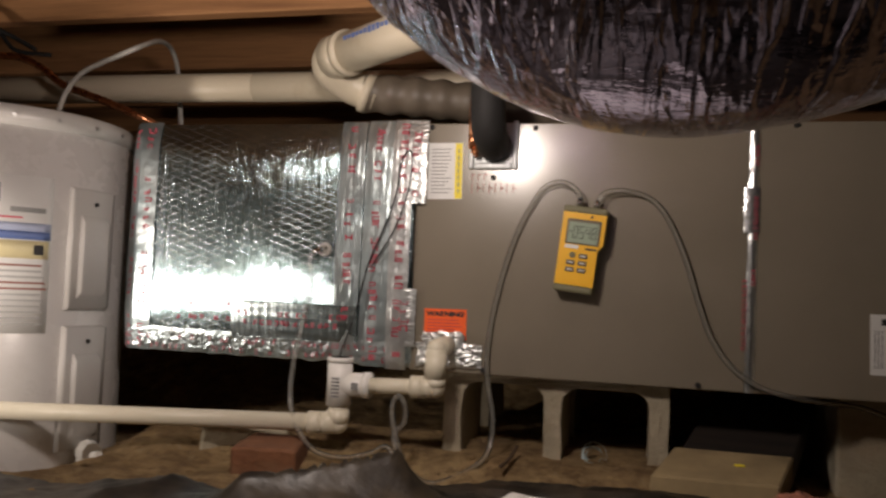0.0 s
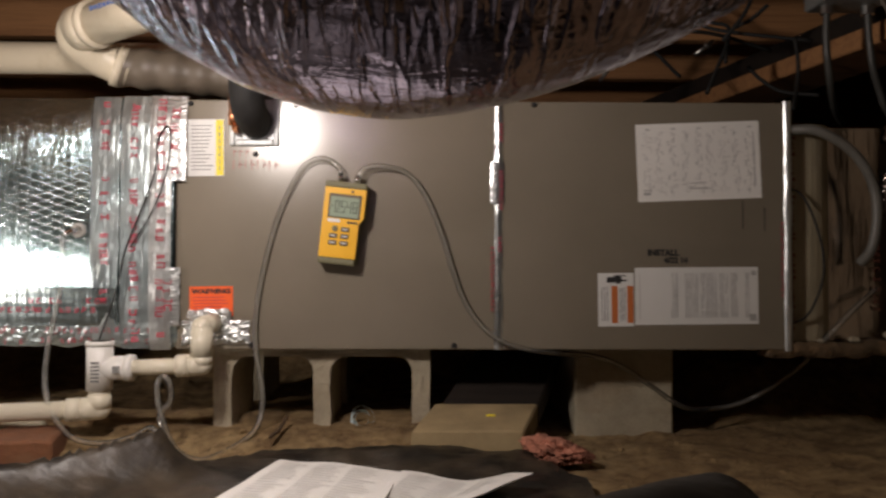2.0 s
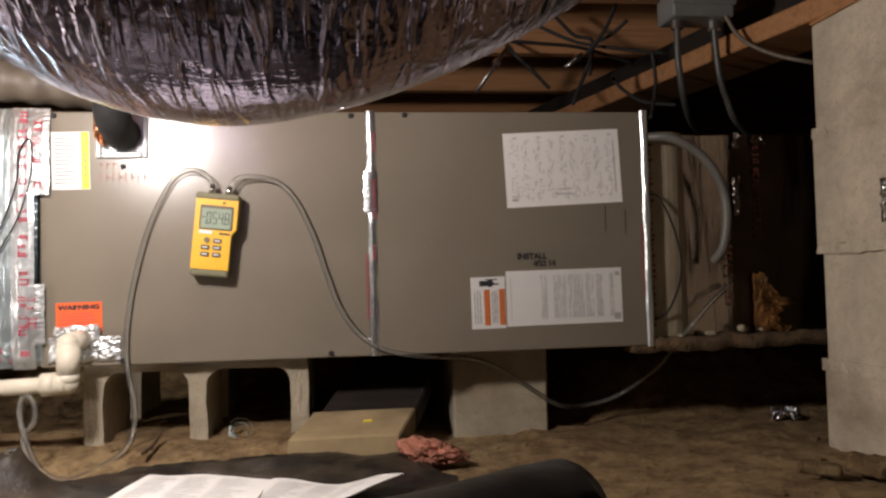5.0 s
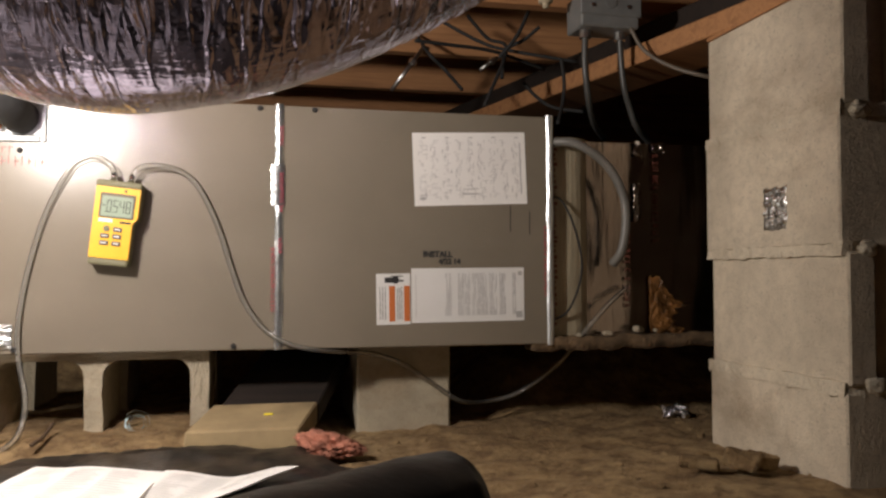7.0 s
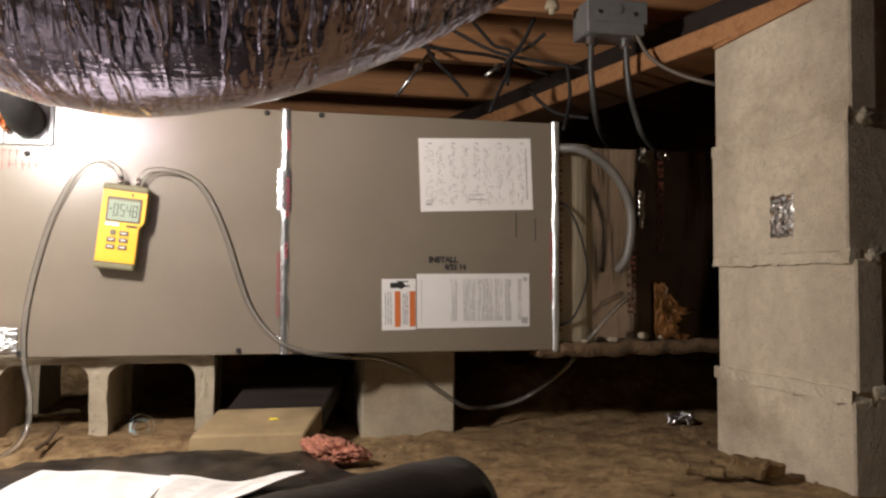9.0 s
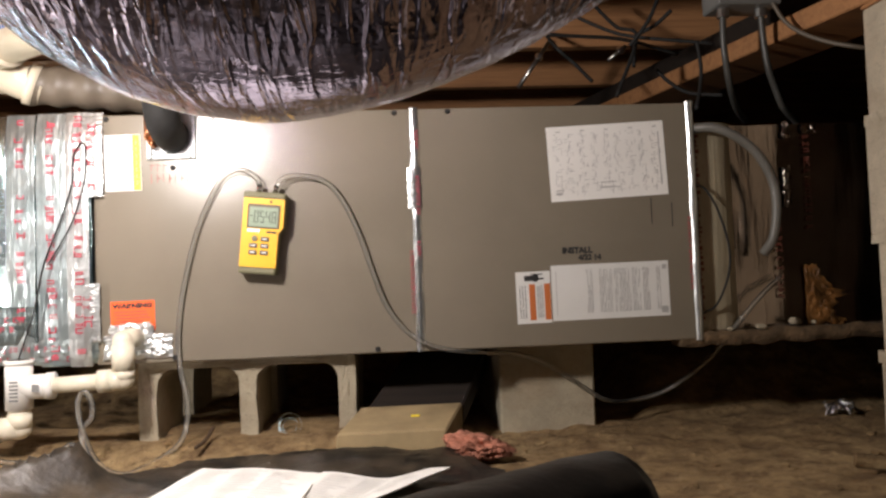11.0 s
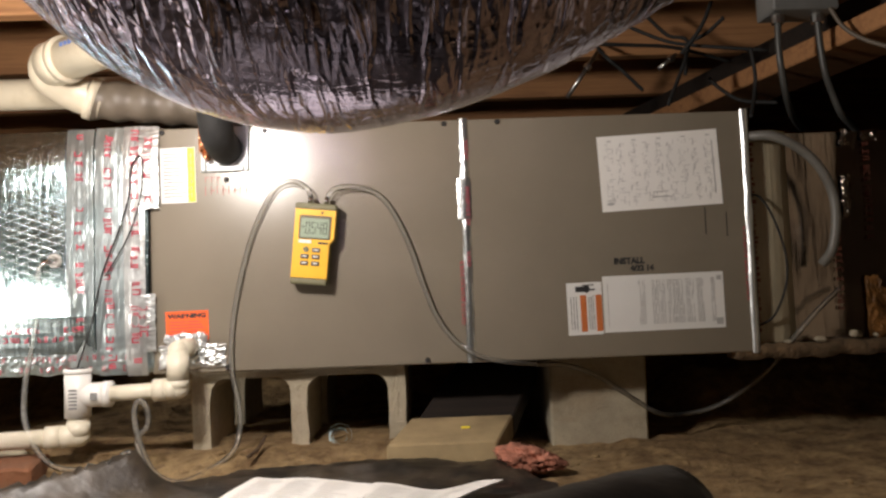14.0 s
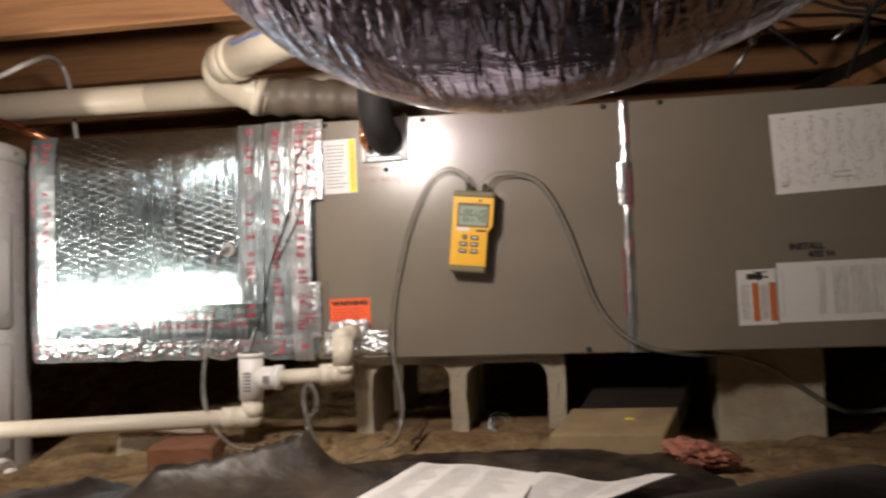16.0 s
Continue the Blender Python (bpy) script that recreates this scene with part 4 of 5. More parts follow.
solid("paver", slanted_slab([(-0.126, 0.020), (-0.119, 0.061), (0.005, 0.0845), (0.005, 0.042)], 0.466, 0.650, 0.31), "slab", "tan concrete paver lying tilted on the dirt under the cabinet", "paver")
# the plank's near-black colour carries the shade under the cabinet
solid("dark_plank", slanted_slab([(0.011, 0.042), (0.011, 0.080), (0.30, 0.165), (0.30, 0.125)], 0.475, 0.650, 0.31), "dark_wood", "plank sloping up behind the paver, coloured near-black for shade", "plank")
solid("wood_chip", box(0.592, -0.058, 0.0715, 0.609, -0.051, 0.0760, 0.002), "label_yellow", "small yellow plastic scrap on the paver", "scrap")


# ---- block pier and beam ----
pier = thing("block_pier", "pale concrete block pier with mortar joints carrying the beam", "pier", (1.395, -0.50, 0.013))
PIER_W, PIER_D = 0.195, 0.355


def mortar_bed(z0, z1, seed):
    """A squeezed-out bed of mortar with an uneven rim."""
    bm = box(-0.0025, 0.001, z0 - 0.004, PIER_W + 0.002, PIER_D + 0.003, z1 + 0.004)
    bmesh.ops.subdivide_edges(bm, edges=[e for e in bm.edges if e.calc_length() > 0.05], cuts=24, use_grid_fill=True)
    for v in bm.verts:
        q = Vector((v.co.x * 40, v.co.y * 40, seed * 7 + v.co.z * 90))
        v.co += Vector((0.0045 * noise.noise(q) + 0.003 * noise.noise(q * 3), 0.004 * noise.noise(q + Vector((9, 0, 0))), 0.0035 * noise.noise(q + Vector((0, 9, 0)))))
    return bm


for i, (z0, z1) in enumerate(((-0.06, 0.132), (0.142, 0.334), (0.344, 0.536), (0.546, 0.735))):
    dx, dy = (0.0, 0.004, -0.003, 0.002)[i], (0.0, -0.003, 0.004, 0.0)[i]
    ear = 0.045 if i % 2 else 0.149
    blk = part("block", box(dx, dy, z0, dx + ear, PIER_D + dy, z1, 0.003), "block", pier)
    # the end shows a groove between the two ears, or a closed face
    part("web", box(dx + ear + 0.0005, dy + 0.0185, z0, PIER_W + dx - 0.001, PIER_D + dy - 0.001, z1), "block", blk)
    part("ear", box(0.150 + dx, dy, z0, PIER_W + dx, dy + 0.018, z1, 0.003), "block", blk)
    if i % 2:
        part("rib", box(0.082 + dx, dy + 0.004, z0 + 0.001, 0.093 + dx, dy + 0.018, z1 - 0.001, 0.002), "block", blk)
    if i < 3:
        part("mortar_joint", mortar_bed(z1 - 0.0015, z1 + 0.0115, i), "mortar", pier, "rough mortar bed")
rnd = random.Random(2)
for z in (0.138, 0.34, 0.541):
    for k in range(3):
        bm = bmesh.new()
        bmesh.ops.create_icosphere(bm, subdivisions=3, radius=0.0105)
        for v in bm.verts:
            v.co *= 1 + 0.7 * noise.noise(v.co * 70 + Vector((k, z * 9, 0))) + 0.5 * noise.noise(v.co * 230 + Vector((k, z * 9, 0)))
            v.co.y *= 0.55
            v.co.x *= 1.5
        part("mortar_lump", bm, "mortar", pier, "", True, pose(0.03 + 0.07 * k + rnd.uniform(-0.02, 0.02), -0.002, z + rnd.uniform(-0.004, 0.004)))
patch = crinkled_patch(0, 0, 0.058, 0.068, 0, 77, 0.008, 26, 0.006)
tagged(part("foil_scrap", patch, "foil", None, "", True, pose(1.3925, -0.318, 0.386, 0, 0, -90)), "crumpled square of silver foil tape stuck on the pier", "foil tape")

solid("beam_plate", box(0.0, 0, 0, 0.15, 2.9, 0.040, 0.003), "joist", "flat pine plate resting along the pier top", "beam", place=pose(1.487, -0.62, 0.754, 0, 0, 12.0))
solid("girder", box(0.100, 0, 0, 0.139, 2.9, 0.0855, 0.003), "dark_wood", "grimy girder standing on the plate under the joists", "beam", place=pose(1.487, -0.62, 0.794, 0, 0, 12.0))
solid("sill_board", box(0, 0, 0, 0.195, 0.355, 0.0055), "joist", "thin wooden shim on top of the pier", "shim", place=pose(1.395, -0.50, 0.7482))

# ---- water heater ----
HX, HY, HZ0, HZ1, HR = -0.82, -0.02, -0.075, 0.627, 0.24
wh = thing("water_heater", "short white enamelled electric water heater with labels", "water heater", (HX, HY, 0))
part("tank", turned([(HR - 0.03, HZ0), (HR - 0.004, HZ0 + 0.004), (HR, HZ0 + 0.02), (HR, HZ1 - 0.035)], 72), "enamel", wh, "", True)
part("top_cover", turned([(HR + 0.003, HZ1 - 0.040), (HR + 0.004, HZ1 - 0.02), (HR - 0.002, HZ1 - 0.004), (HR - 0.014, HZ1), (0.02, HZ1 + 0.004)], 72), "panel", wh, "grey-white metal top", True)
for k in range(10):
    a = math.radians(-100 + k * 18)
    part("screw", cyl((0.243 * math.cos(a), 0.243 * math.sin(a), HZ1 - 0.022), (0.246 * math.cos(a), 0.246 * math.sin(a), HZ1 - 0.022), 0.004, None, 8), "steel", wh)


def round_plate(a0, a1, z0, z1, r0, r1, n=14, inset=0.0):
    """A curved plate on the tank between two angles and heights."""
    bm = bmesh.new()
    rows = []
    for k in range(n + 1):
        a = math.radians(a0 + (a1 - a0) * k / n)
        c, s = math.cos(a), math.sin(a)
        rows.append([bm.verts.new((r * c, r * s, z)) for r, z in ((r0, z0), (r1, z0 + inset), (r1, z1 - inset), (r0, z1))])
    for one, two in zip(rows, rows[1:]):
        for j in range(3):
            bm.faces.new((one[j], two[j], two[j + 1], one[j + 1]))
    bm.faces.new(rows[0]); bm.faces.new(rows[-1][::-1])
    bmesh.ops.recalc_face_normals(bm, faces=bm.faces)
    return bm


for z0, z1 in ((0.256, 0.488), (-0.006, 0.229)):
    p = part("access_cover", round_plate(-21, 2, z0, z1, HR - 0.002, HR + 0.012, 12, 0.006), "panel", wh, "raised grey-white access cover", True)
    part("cover_bulge", round_plate(-17, -3, z0 + 0.02, z1 - 0.05, HR + 0.010, HR + 0.024, 10, 0.016), "panel", p, "", True)
    part("screw", cyl((HR * 0.985, -0.04, z1 - 0.03), (HR * 0.985 + 0.016, -0.042, z1 - 0.03), 0.004, None, 8), "ink", p)
tag = part("main_label", round_plate(-104, -28, 0.215, 0.498, HR - 0.001, HR + 0.0015, 24), "sticker", wh, "large white product label", True)
part("blue_band", round_plate(-104, -28.5, 0.383, 0.398, HR + 0.0012, HR + 0.0022, 24), "blue", tag, "blue band", True)
part("pale_band", round_plate(-104, -28.5, 0.398, 0.413, HR + 0.0012, HR + 0.0022, 24), "blue_pale", tag, "paler blue band", True)
part("cream_panel", round_plate(-104, -29, 0.349, 0.381, HR + 0.0012, HR + 0.0022, 24), "label_cream", tag, "cream panel", True)
part("seal_mark", round_plate(-35, -31, 0.356, 0.374, HR + 0.0020, HR + 0.0026, 4), "ink", tag)
part("emblem", round_plate(-60, -49, 0.448, 0.482, HR + 0.0012, HR + 0.0022, 6), "print_grey", tag, "plain grey round emblem")
part("name_bar", round_plate(-45, -31, 0.432, 0.441, HR + 0.0012, HR + 0.0022, 8), "print_grey", tag)
part("rule", round_plate(-104, -40, 0.4205, 0.4235, HR + 0.0012, HR + 0.0022, 16), "print_red", tag)
rnd = random.Random(6)
for i in range(11):
    z = 0.335 - i * 0.0105
    part("text_line", round_plate(-104, -29 - rnd.uniform(0, 3), z, z + 0.0034, HR + 0.0012, HR + 0.002, 16), "faded_red" if i in (0, 3, 4) else "print_pale", tag)
vz = -0.016
a = math.radians(-7)
dv = thing("drain_valve", "white plastic drain valve at the heater base", "valve", (HX + HR * math.cos(a), HY + HR * math.sin(a), vz))
part("stem", cyl((-0.01, 0.006, 0.012), (0.035, -0.022, 0.012), 0.013, None, 14), "pvc_white", dv, "", True)
part("knob", cyl((0.03, -0.02, 0.012), (0.052, -0.034, 0.012), 0.022, 0.019, 10), "pvc_white", dv, "ridged white knob")
part("spout", cyl((0.02, -0.013, 0.012), (0.03, -0.035, -0.012), 0.011, None, 12), "pvc_white", dv, "", True)
part("flange", cyl((-0.008, 0.005, 0.012), (0.002, -0.001, 0.012), 0.026, None, 16), "panel", dv, "", True)
solid("plastic_cap", cyl((0, 0, 0), (0.016, -0.006, 0.004), 0.009, 0.008, 12), "pvc_white", "small white plastic cap on the dirt", "cap", place=pose(-0.50, -0.12, ground_z(-0.50, -0.12) + 0.006))

cab = thing("heater_cable", "grey sheathed power cable rising from the heater top", "cable")
P = spline([(-0.715, -0.01, 0.628), (-0.714, -0.005, 0.66), (-0.703, 0.0, 0.698), (-0.668, 0.0, 0.735), (-0.593, 0.0, 0.764), (-0.555, 0.03, 0.795), (-0.577, 0.12, 0.832), (-0.600, 0.20, 0.838), (-0.587, 0.21, 0.79), (-0.575, 0.21, 0.70), (-0.56, 0.20, 0.635)], 8)
part("sheath", sweep(P, 0.0052, 12), "cable", cab, "", True)
part("clamp", cyl((-0.715, -0.01, 0.624), (-0.715, -0.01, 0.645), 0.013, 0.011, 12), "steel", cab, "steel cable clamp")
cp = thing("copper_line", "bright flexible copper line crossing behind the heater", "pipe")
P = spline([(-1.10, 0.06, 0.80), (-0.927, 0.06, 0.792), (-0.869, 0.06, 0.785), (-0.817, 0.06, 0.761), (-0.765, 0.06, 0.726), (-0.695, 0.06, 0.701), (-0.639, 0.06, 0.681), (-0.578, 0.06, 0.657), (-0.54, 0.10, 0.636)], 12)
part("tube", sweep(P, lambda i, a, p, d: 0.0072 + 0.0014 * (i % 2), 12), "copper", cp, "", True)

# ---- overhead pipes ----
pp = thing("white_drain_pipe", "long cream plastic drain pipe running over the plenum", "pipe")
part("pipe", cyl((-1.6, 0.15, 0.742), (0.35, 0.15, 0.732), 0.0305, None, 28), "pvc_old", pp, "", True)
part("far_length", cyl((-0.36, 0.15, 0.7356), (0.35, 0.15, 0.732), 0.0310, None, 28), "pvc_old", pp, "", True)
vp = thing("vent_pipe", "cream plastic vent pipe with an elbow and blue print", "pipe")
A0, A1 = Vector((-0.122, -0.008, 0.748)), Vector((0.16, -0.175, 0.766))
d = (A1 - A0).normalized()
part("pipe", cyl(A0, A1, 0.0365, None, 28), "pvc_old", vp, "", True)
part("collar", cyl(A0 + d * 0.030, A0 + d * 0.044, 0.0425, None, 28), "pvc_old", vp, "raised rim of the socket", True)
part("lower_collar", cyl(A0 + Vector((0.036, 0.064, -0.047)), A0 + Vector((0.050, 0.069, -0.052)), 0.0405, None, 28), "pvc_old", vp, "raised rim of the elbow", True)
part("socket", cyl(A0 - d * 0.005, A0 + d * 0.042, 0.0405, None, 28), "pvc_old", vp, "", True)
part("elbow", sweep(spline([A0 + d * 0.02, A0 - d * 0.006, A0 + Vector((-0.012, 0.022, -0.016)), A0 + Vector((0.012, 0.052, -0.036)), A0 + Vector((0.06, 0.072, -0.054))], 8), 0.0362, 24), "pvc_old", vp, "", True)
q0, q1 = A0 + Vector((0.04, 0.066, -0.050)), Vector((0.40, 0.16, 0.665))
# pale run, coloured dark because it lies in shadow
part("corrugated_run", sweep([q0.lerp(q1, k / 70) for k in range(71)], lambda i, a, p, d: 0.0375 + 0.0025 * math.cos(i * 0.9), 24), "ribbed", vp, "ribbed run going back, shade put into its dark colour", True)
up = d.cross(Vector((0, 1, 0))).normalized()
side = Vector((0, -1, 0)) - d * Vector((0, -1, 0)).dot(d)
side.normalize()
bm = bmesh.new()
rnd = random.Random(4)
for k in range(16):
    c = A0 + d * (0.075 + k * 0.011)
    hgt = rnd.uniform(0.003, 0.006)
    r = box(-0.0035, -0.0006, -hgt, 0.0035, 0.0006, hgt)
    m = Matrix.Translation(c + (side * 0.9 + up * 0.26 * (1 if up.z > 0 else -1)).normalized() * 0.0385) @ Matrix((d, -side, d.cross(-side))).transposed().to_4x4()
    r.transform(m)
    tmp = bpy.data.meshes.new("t"); r.to_mesh(tmp); r.free(); bm.from_mesh(tmp); bpy.data.meshes.remove(tmp)
part("print", bm, "blue", vp, "blue printed pipe marking")

# ---- sagging flexible duct ----
DR, NS = 0.190, 420


def sag(u):
    """Height of the duct's middle above its lowest point: steep up to the floor boot, gentler the other way."""
    if u < 0:
        return 5.0 * u * u + 4.2 * abs(u) ** 3
    return 2.4 * u * u - 2.33 * u**3


path = []
for i in range(NS + 1):
    u = -0.26 + 0.885 * i / NS
    q = max(u, 0)
    path.append(Vector((0.467 + u, -0.826 - 0.378 * q + 1.5 * q * q, 0.633 + sag(u))))


def duct_r(i, a, p, d):
    s = i * 0.0041
    q = Vector((s, 0, 0))
    fold = noise.noise((s * 26, math.cos(a) * 1.5, math.sin(a) * 1.5 + 3))
    fold2 = noise.noise((s * 60, math.cos(a) * 4, math.sin(a) * 4 + 9))
    fine = noise.noise(p * 55 + d)
    calm = max(0.13, min(1.0, (d.z + 0.95) / 0.35))
    r = DR + calm * (0.0032 * (1 - 2 * abs(fold)) + 0.0017 * (1 - 2 * abs(fold2)) + 0.0009 * fine)
    r += 0.0010 * calm * math.cos(s * 2 * math.pi / 0.042)
    return r


solid("flex_duct", sweep(path, duct_r, 190), "film", "large sagging flexible duct in crinkled silver metallised film", "flex duct", "", "flex ducts", True)
path = spline([(1.79, -0.25, 0.755), (1.64, -0.61, 0.715), (1.57, -0.90, 0.755), (1.54, -1.4, 0.82)], 30)
solid("branch_duct", sweep(path, lambda i, a, p, d: 0.115 + 0.004 * noise.noise(p * 22) + 0.002 * math.cos(i * 1.1), 60), "film", "smaller silver flexible duct hanging beside the pier", "flex duct", "", "flex ducts", True)

# ---- beyond the cabinet end ----
rp = thing("return_plenum", "dull foil faced return plenum box behind the cabinet end", "plenum")
part("front_board", grid(60, 24, lambda u, v: (1.228 + 0.515 * u, 0.044 + 0.003 * noise.noise((u * 14, v * 1.5, 1)) + 0.003 * noise.noise((u * 5, v * 5, 4)), 0.195 + 0.392 * v)), "board_foil", rp, "shiny foil facing with a dark reflection put into its colour", True)
part("end_board", grid(40, 24, lambda u, v: (1.1435 + 0.09 * u, 0.020 + 0.0012 * noise.noise((u * 22, v * 1.2, 1)) + 0.026 * u ** 4, 0.195 + 0.395 * v)), "beige", rp, "beige matt board face with upright ripples", True)
part("board_core", box(1.1435, 0.054, 0.195, 1.7435, 0.50, 0.588, 0.003), "board_foil", rp)
for i, (x0, z0, x1, z1) in enumerate(((1.332, 0.425, 0.0, 0.505), (1.335, 0.560, 0.0, 0.592), (1.375, 0.566, 0.0, 0.588))):
    scrap = crinkled_patch(x0, z0, x0 + (0.017, 0.012, 0.03)[i], z1, 0.038, 140 + i, 0.007, 16, 0.004)
    tagged(part("tape_scrap", scrap, "board_foil", None, "", True), "small crumpled scrap of foil tape on the foil box", "foil tape", "foil tape strips")
red = bmesh.new()
rnd = random.Random(19)
for x0, z0, z1 in ((1.312, 0.25, 0.40), (1.376, 0.38, 0.57)):
    z = z0
    while z < z1:
        glyph(red, x0, z, 0.012, 0.008, 0.0375, rnd)
        z += rnd.uniform(0.010, 0.018)
tagged(part("print", red, "dark_red", rp, "faint dark red printed lettering"), kind="stuff")
bm = bmesh.new()
rnd = random.Random(9)
z = 0.215
while z < 0.565:
    st = rnd.uniform(0.006, 0.016)
    box(1.149, 0.0180, z, 1.149 + rnd.uniform(0.006, 0.011), 0.0190, z + st * 0.6, 0, bm)
    z += st
part("print", bm, "dark_red", rp, "vertical dark red printed lettering")
wire = thing("end_wire", "thin black wire looping at the cabinet end", "wire")
part("conductor", sweep(spline([(1.142, 0.01, 0.470), (1.164, 0.008, 0.462), (1.186, 0.006, 0.421), (1.204, 0.006, 0.355), (1.201, 0.006, 0.299), (1.176, 0.008, 0.243), (1.142, 0.01, 0.225)], 8), 0.0022, 8), "black", wire, "", True)
fc = thing("grey_conduit", "grey flexible conduit curving down behind the cabinet", "conduit")
part("tube", sweep(spline([(1.148, 0.006, 0.577), (1.180, -0.014, 0.573), (1.222, -0.02, 0.552), (1.260, -0.02, 0.517), (1.284, -0.02, 0.467), (1.288, -0.02, 0.415), (1.279, -0.018, 0.362), (1.268, 0.0, 0.336)], 10), lambda i, a, p, d: 0.0085 + 0.0005 * (i % 2), 14), "armour", fc, "", True)

jb = thing("junction_box", "grey steel electrical junction box fixed to the framing", "junction box", (1.204, -0.005, 0.811))
part("case", box(0, 0, 0, 0.124, 0.08, 0.0685, 0.003), "grey", jb)
part("cover", box(-0.003, -0.006, 0.022, 0.127, 0.0005, 0.0685, 0.002), "grey", jb)
for x in (0.022, 0.098):
    part("connector", cyl((x, 0.035, 0.001), (x, 0.035, -0.016), 0.0115, 0.012, 10), "steel", jb, "steel cable connector")
    part("bolt", cyl((x, -0.006, 0.04), (x, -0.009, 0.04), 0.004, None, 8), "steel", jb)
part("knockout", cyl((0.060, -0.006, 0.048), (0.060, -0.008, 0.048), 0.012, None, 16), "grey", jb)
cd = thing("hanging_conduit", "grey armoured cable drooping from the junction box", "conduit", group="hanging conduits")
part("tube", sweep(spline([(1.226, 0.03, 0.806), (1.227, 0.035, 0.75), (1.232, 0.04, 0.71), (1.247, 0.06, 0.665), (1.285, 0.12, 0.635), (1.34, 0.2, 0.625)], 12), lambda i, a, p, d: 0.0062 + 0.0005 * (i % 2), 12), "conduit", cd, "", True)
cd = thing("hanging_conduit", "grey armoured cable drooping from the junction box", "conduit", group="hanging conduits")
part("tube", sweep(spline([(1.302, 0.03, 0.806), (1.307, 0.035, 0.755), (1.316, 0.04, 0.70), (1.333, 0.05, 0.66), (1.352, 0.06, 0.625), (1.40, 0.10, 0.60)], 12), lambda i, a, p, d: 0.0062 + 0.0005 * (i % 2), 12), "conduit", cd, "", True)
cd = thing("side_cable", "dull grey cable running from the box along the beam", "cable")
part("sheath", sweep(spline([(1.312, 0.0, 0.813), (1.328, -0.01, 0.775), (1.350, -0.03, 0.745), (1.385, -0.06, 0.718), (1.42, -0.09, 0.70), (1.47, -0.10, 0.69)], 10), 0.0042, 10), "ribbed", cd, "", True)

for pts in (
    ((0.989, 0.3, 0.897), (1.071, 0.28, 0.851), (1.127, 0.25, 0.826), (1.28, 0.2, 0.794)),
    ((1.063, 0.35, 0.931), (1.097, 0.3, 0.865), (1.127, 0.25, 0.826), (1.061, 0.2, 0.684)),
    ((0.907, 0.2, 0.819), (0.997, 0.22, 0.82), (1.1, 0.25, 0.82), (1.236, 0.3, 0.8)),
    ((1.189, 0.2, 0.868), (1.16, 0.22, 0.843), (1.127, 0.25, 0.824), (1.107, 0.22, 0.753)),
    ((1.186, 0.3, 0.764), (1.207, 0.28, 0.731), (1.238, 0.25, 0.7), (1.293, 0.2, 0.682)),
    ((1.221, 0.15, 0.784), (1.227, 0.15, 0.731), (1.219, 0.14, 0.685), (1.193, 0.1, 0.633)),
    ((1.174, 0.2, 0.93), (1.141, 0.2, 0.852), (1.101, 0.22, 0.798)),
    ((0.967, 0.505, 0.93), (0.967, 0.35, 0.837), (1.007, 0.35, 0.799), (1.036, 0.3, 0.742))):
    w = thing("house_cable", "dark cable slung loosely between the joists", "cable", group="house cables")
    part("sheath", sweep(spline(pts, 10), 0.0042, 8), "black", w, "", True)
for a, b in (((0.901, 0.485, 0.775), (0.985, 0.485, 0.891)), ((1.130, 0.485, 0.839), (1.175, 0.485, 0.874))):
    rod = thing("threaded_rod", "bright threaded steel rod sticking down from a joist", "rod", group="threaded rods")
    part("rod", cyl(a, b, 0.0050, None, 10), "steel", rod, "", True)
    m = Vector(a).lerp(Vector(b), 0.6)
    part("nut", cyl(m, m + (Vector(b) - Vector(a)).normalized() * 0.012, 0.010, None, 6), "steel", rod, "hex nut")
lh = thing("lamp_holder", "small cream porcelain lamp holder on a joist", "lamp holder", (1.138, 0.02, 0.878))
part("base", turned([(0.014, 0.0), (0.015, 0.006), (0.010, 0.02)], 20), "beige", lh, "", True, pose(0, 0, -0.02))
part("socket", turned([(0.006, -0.030), (0.007, -0.02), (0.007, 0.0)], 16), "beige", lh, "", True)


def torn(u, v):
    edge = 0.5 + 0.5 * noise.noise((v * 3, 2, 0)) * 0.6
    wide = 0.105 * (0.45 + 0.6 * edge) * (1 - 1.3 * max(0, v - 0.55)) * (0.8 + 0.5 * noise.noise((v * 9, 5, 0)))
    return (1.366 + 0.010 * noise.noise((v * 4, 7, 0)) + wide * u, 0.0385 - 0.006 * abs(noise.noise((u * 5, v * 5, 3))), 0.196 + 0.115 * v + 0.010 * noise.noise((u * 4, v * 3, 6)))


bm = grid(26, 26, torn)
tagged(part("kraft_scrap", bm, "paperface", None, "", True), "torn brown kraft paper stuck on the foil box", "paper")
bd = box(0, 0, 0, 0.9, 0.05, 0.025)
bmesh.ops.subdivide_edges(bd, edges=[e for e in bd.edges if e.calc_length() > 0.5], cuts=90, use_grid_fill=True)
for v in bd.verts:
    v.co.z += 0.009 * noise.noise((v.co.x * 16, v.co.y * 20, 1)) + 0.005 * noise.noise((v.co.x * 60, v.co.y * 60, 2))
    v.co.y += 0.006 * noise.noise((v.co.x * 22, v.co.z * 20, 5))
solid("ledge_board", bd, "damp", "dirt caked wooden board lying on the back dirt ledge", "board", smooth=True, place=pose(1.10, 0.0, 0.168, 0, -0.4, -1))
# ---- floor clutter ----


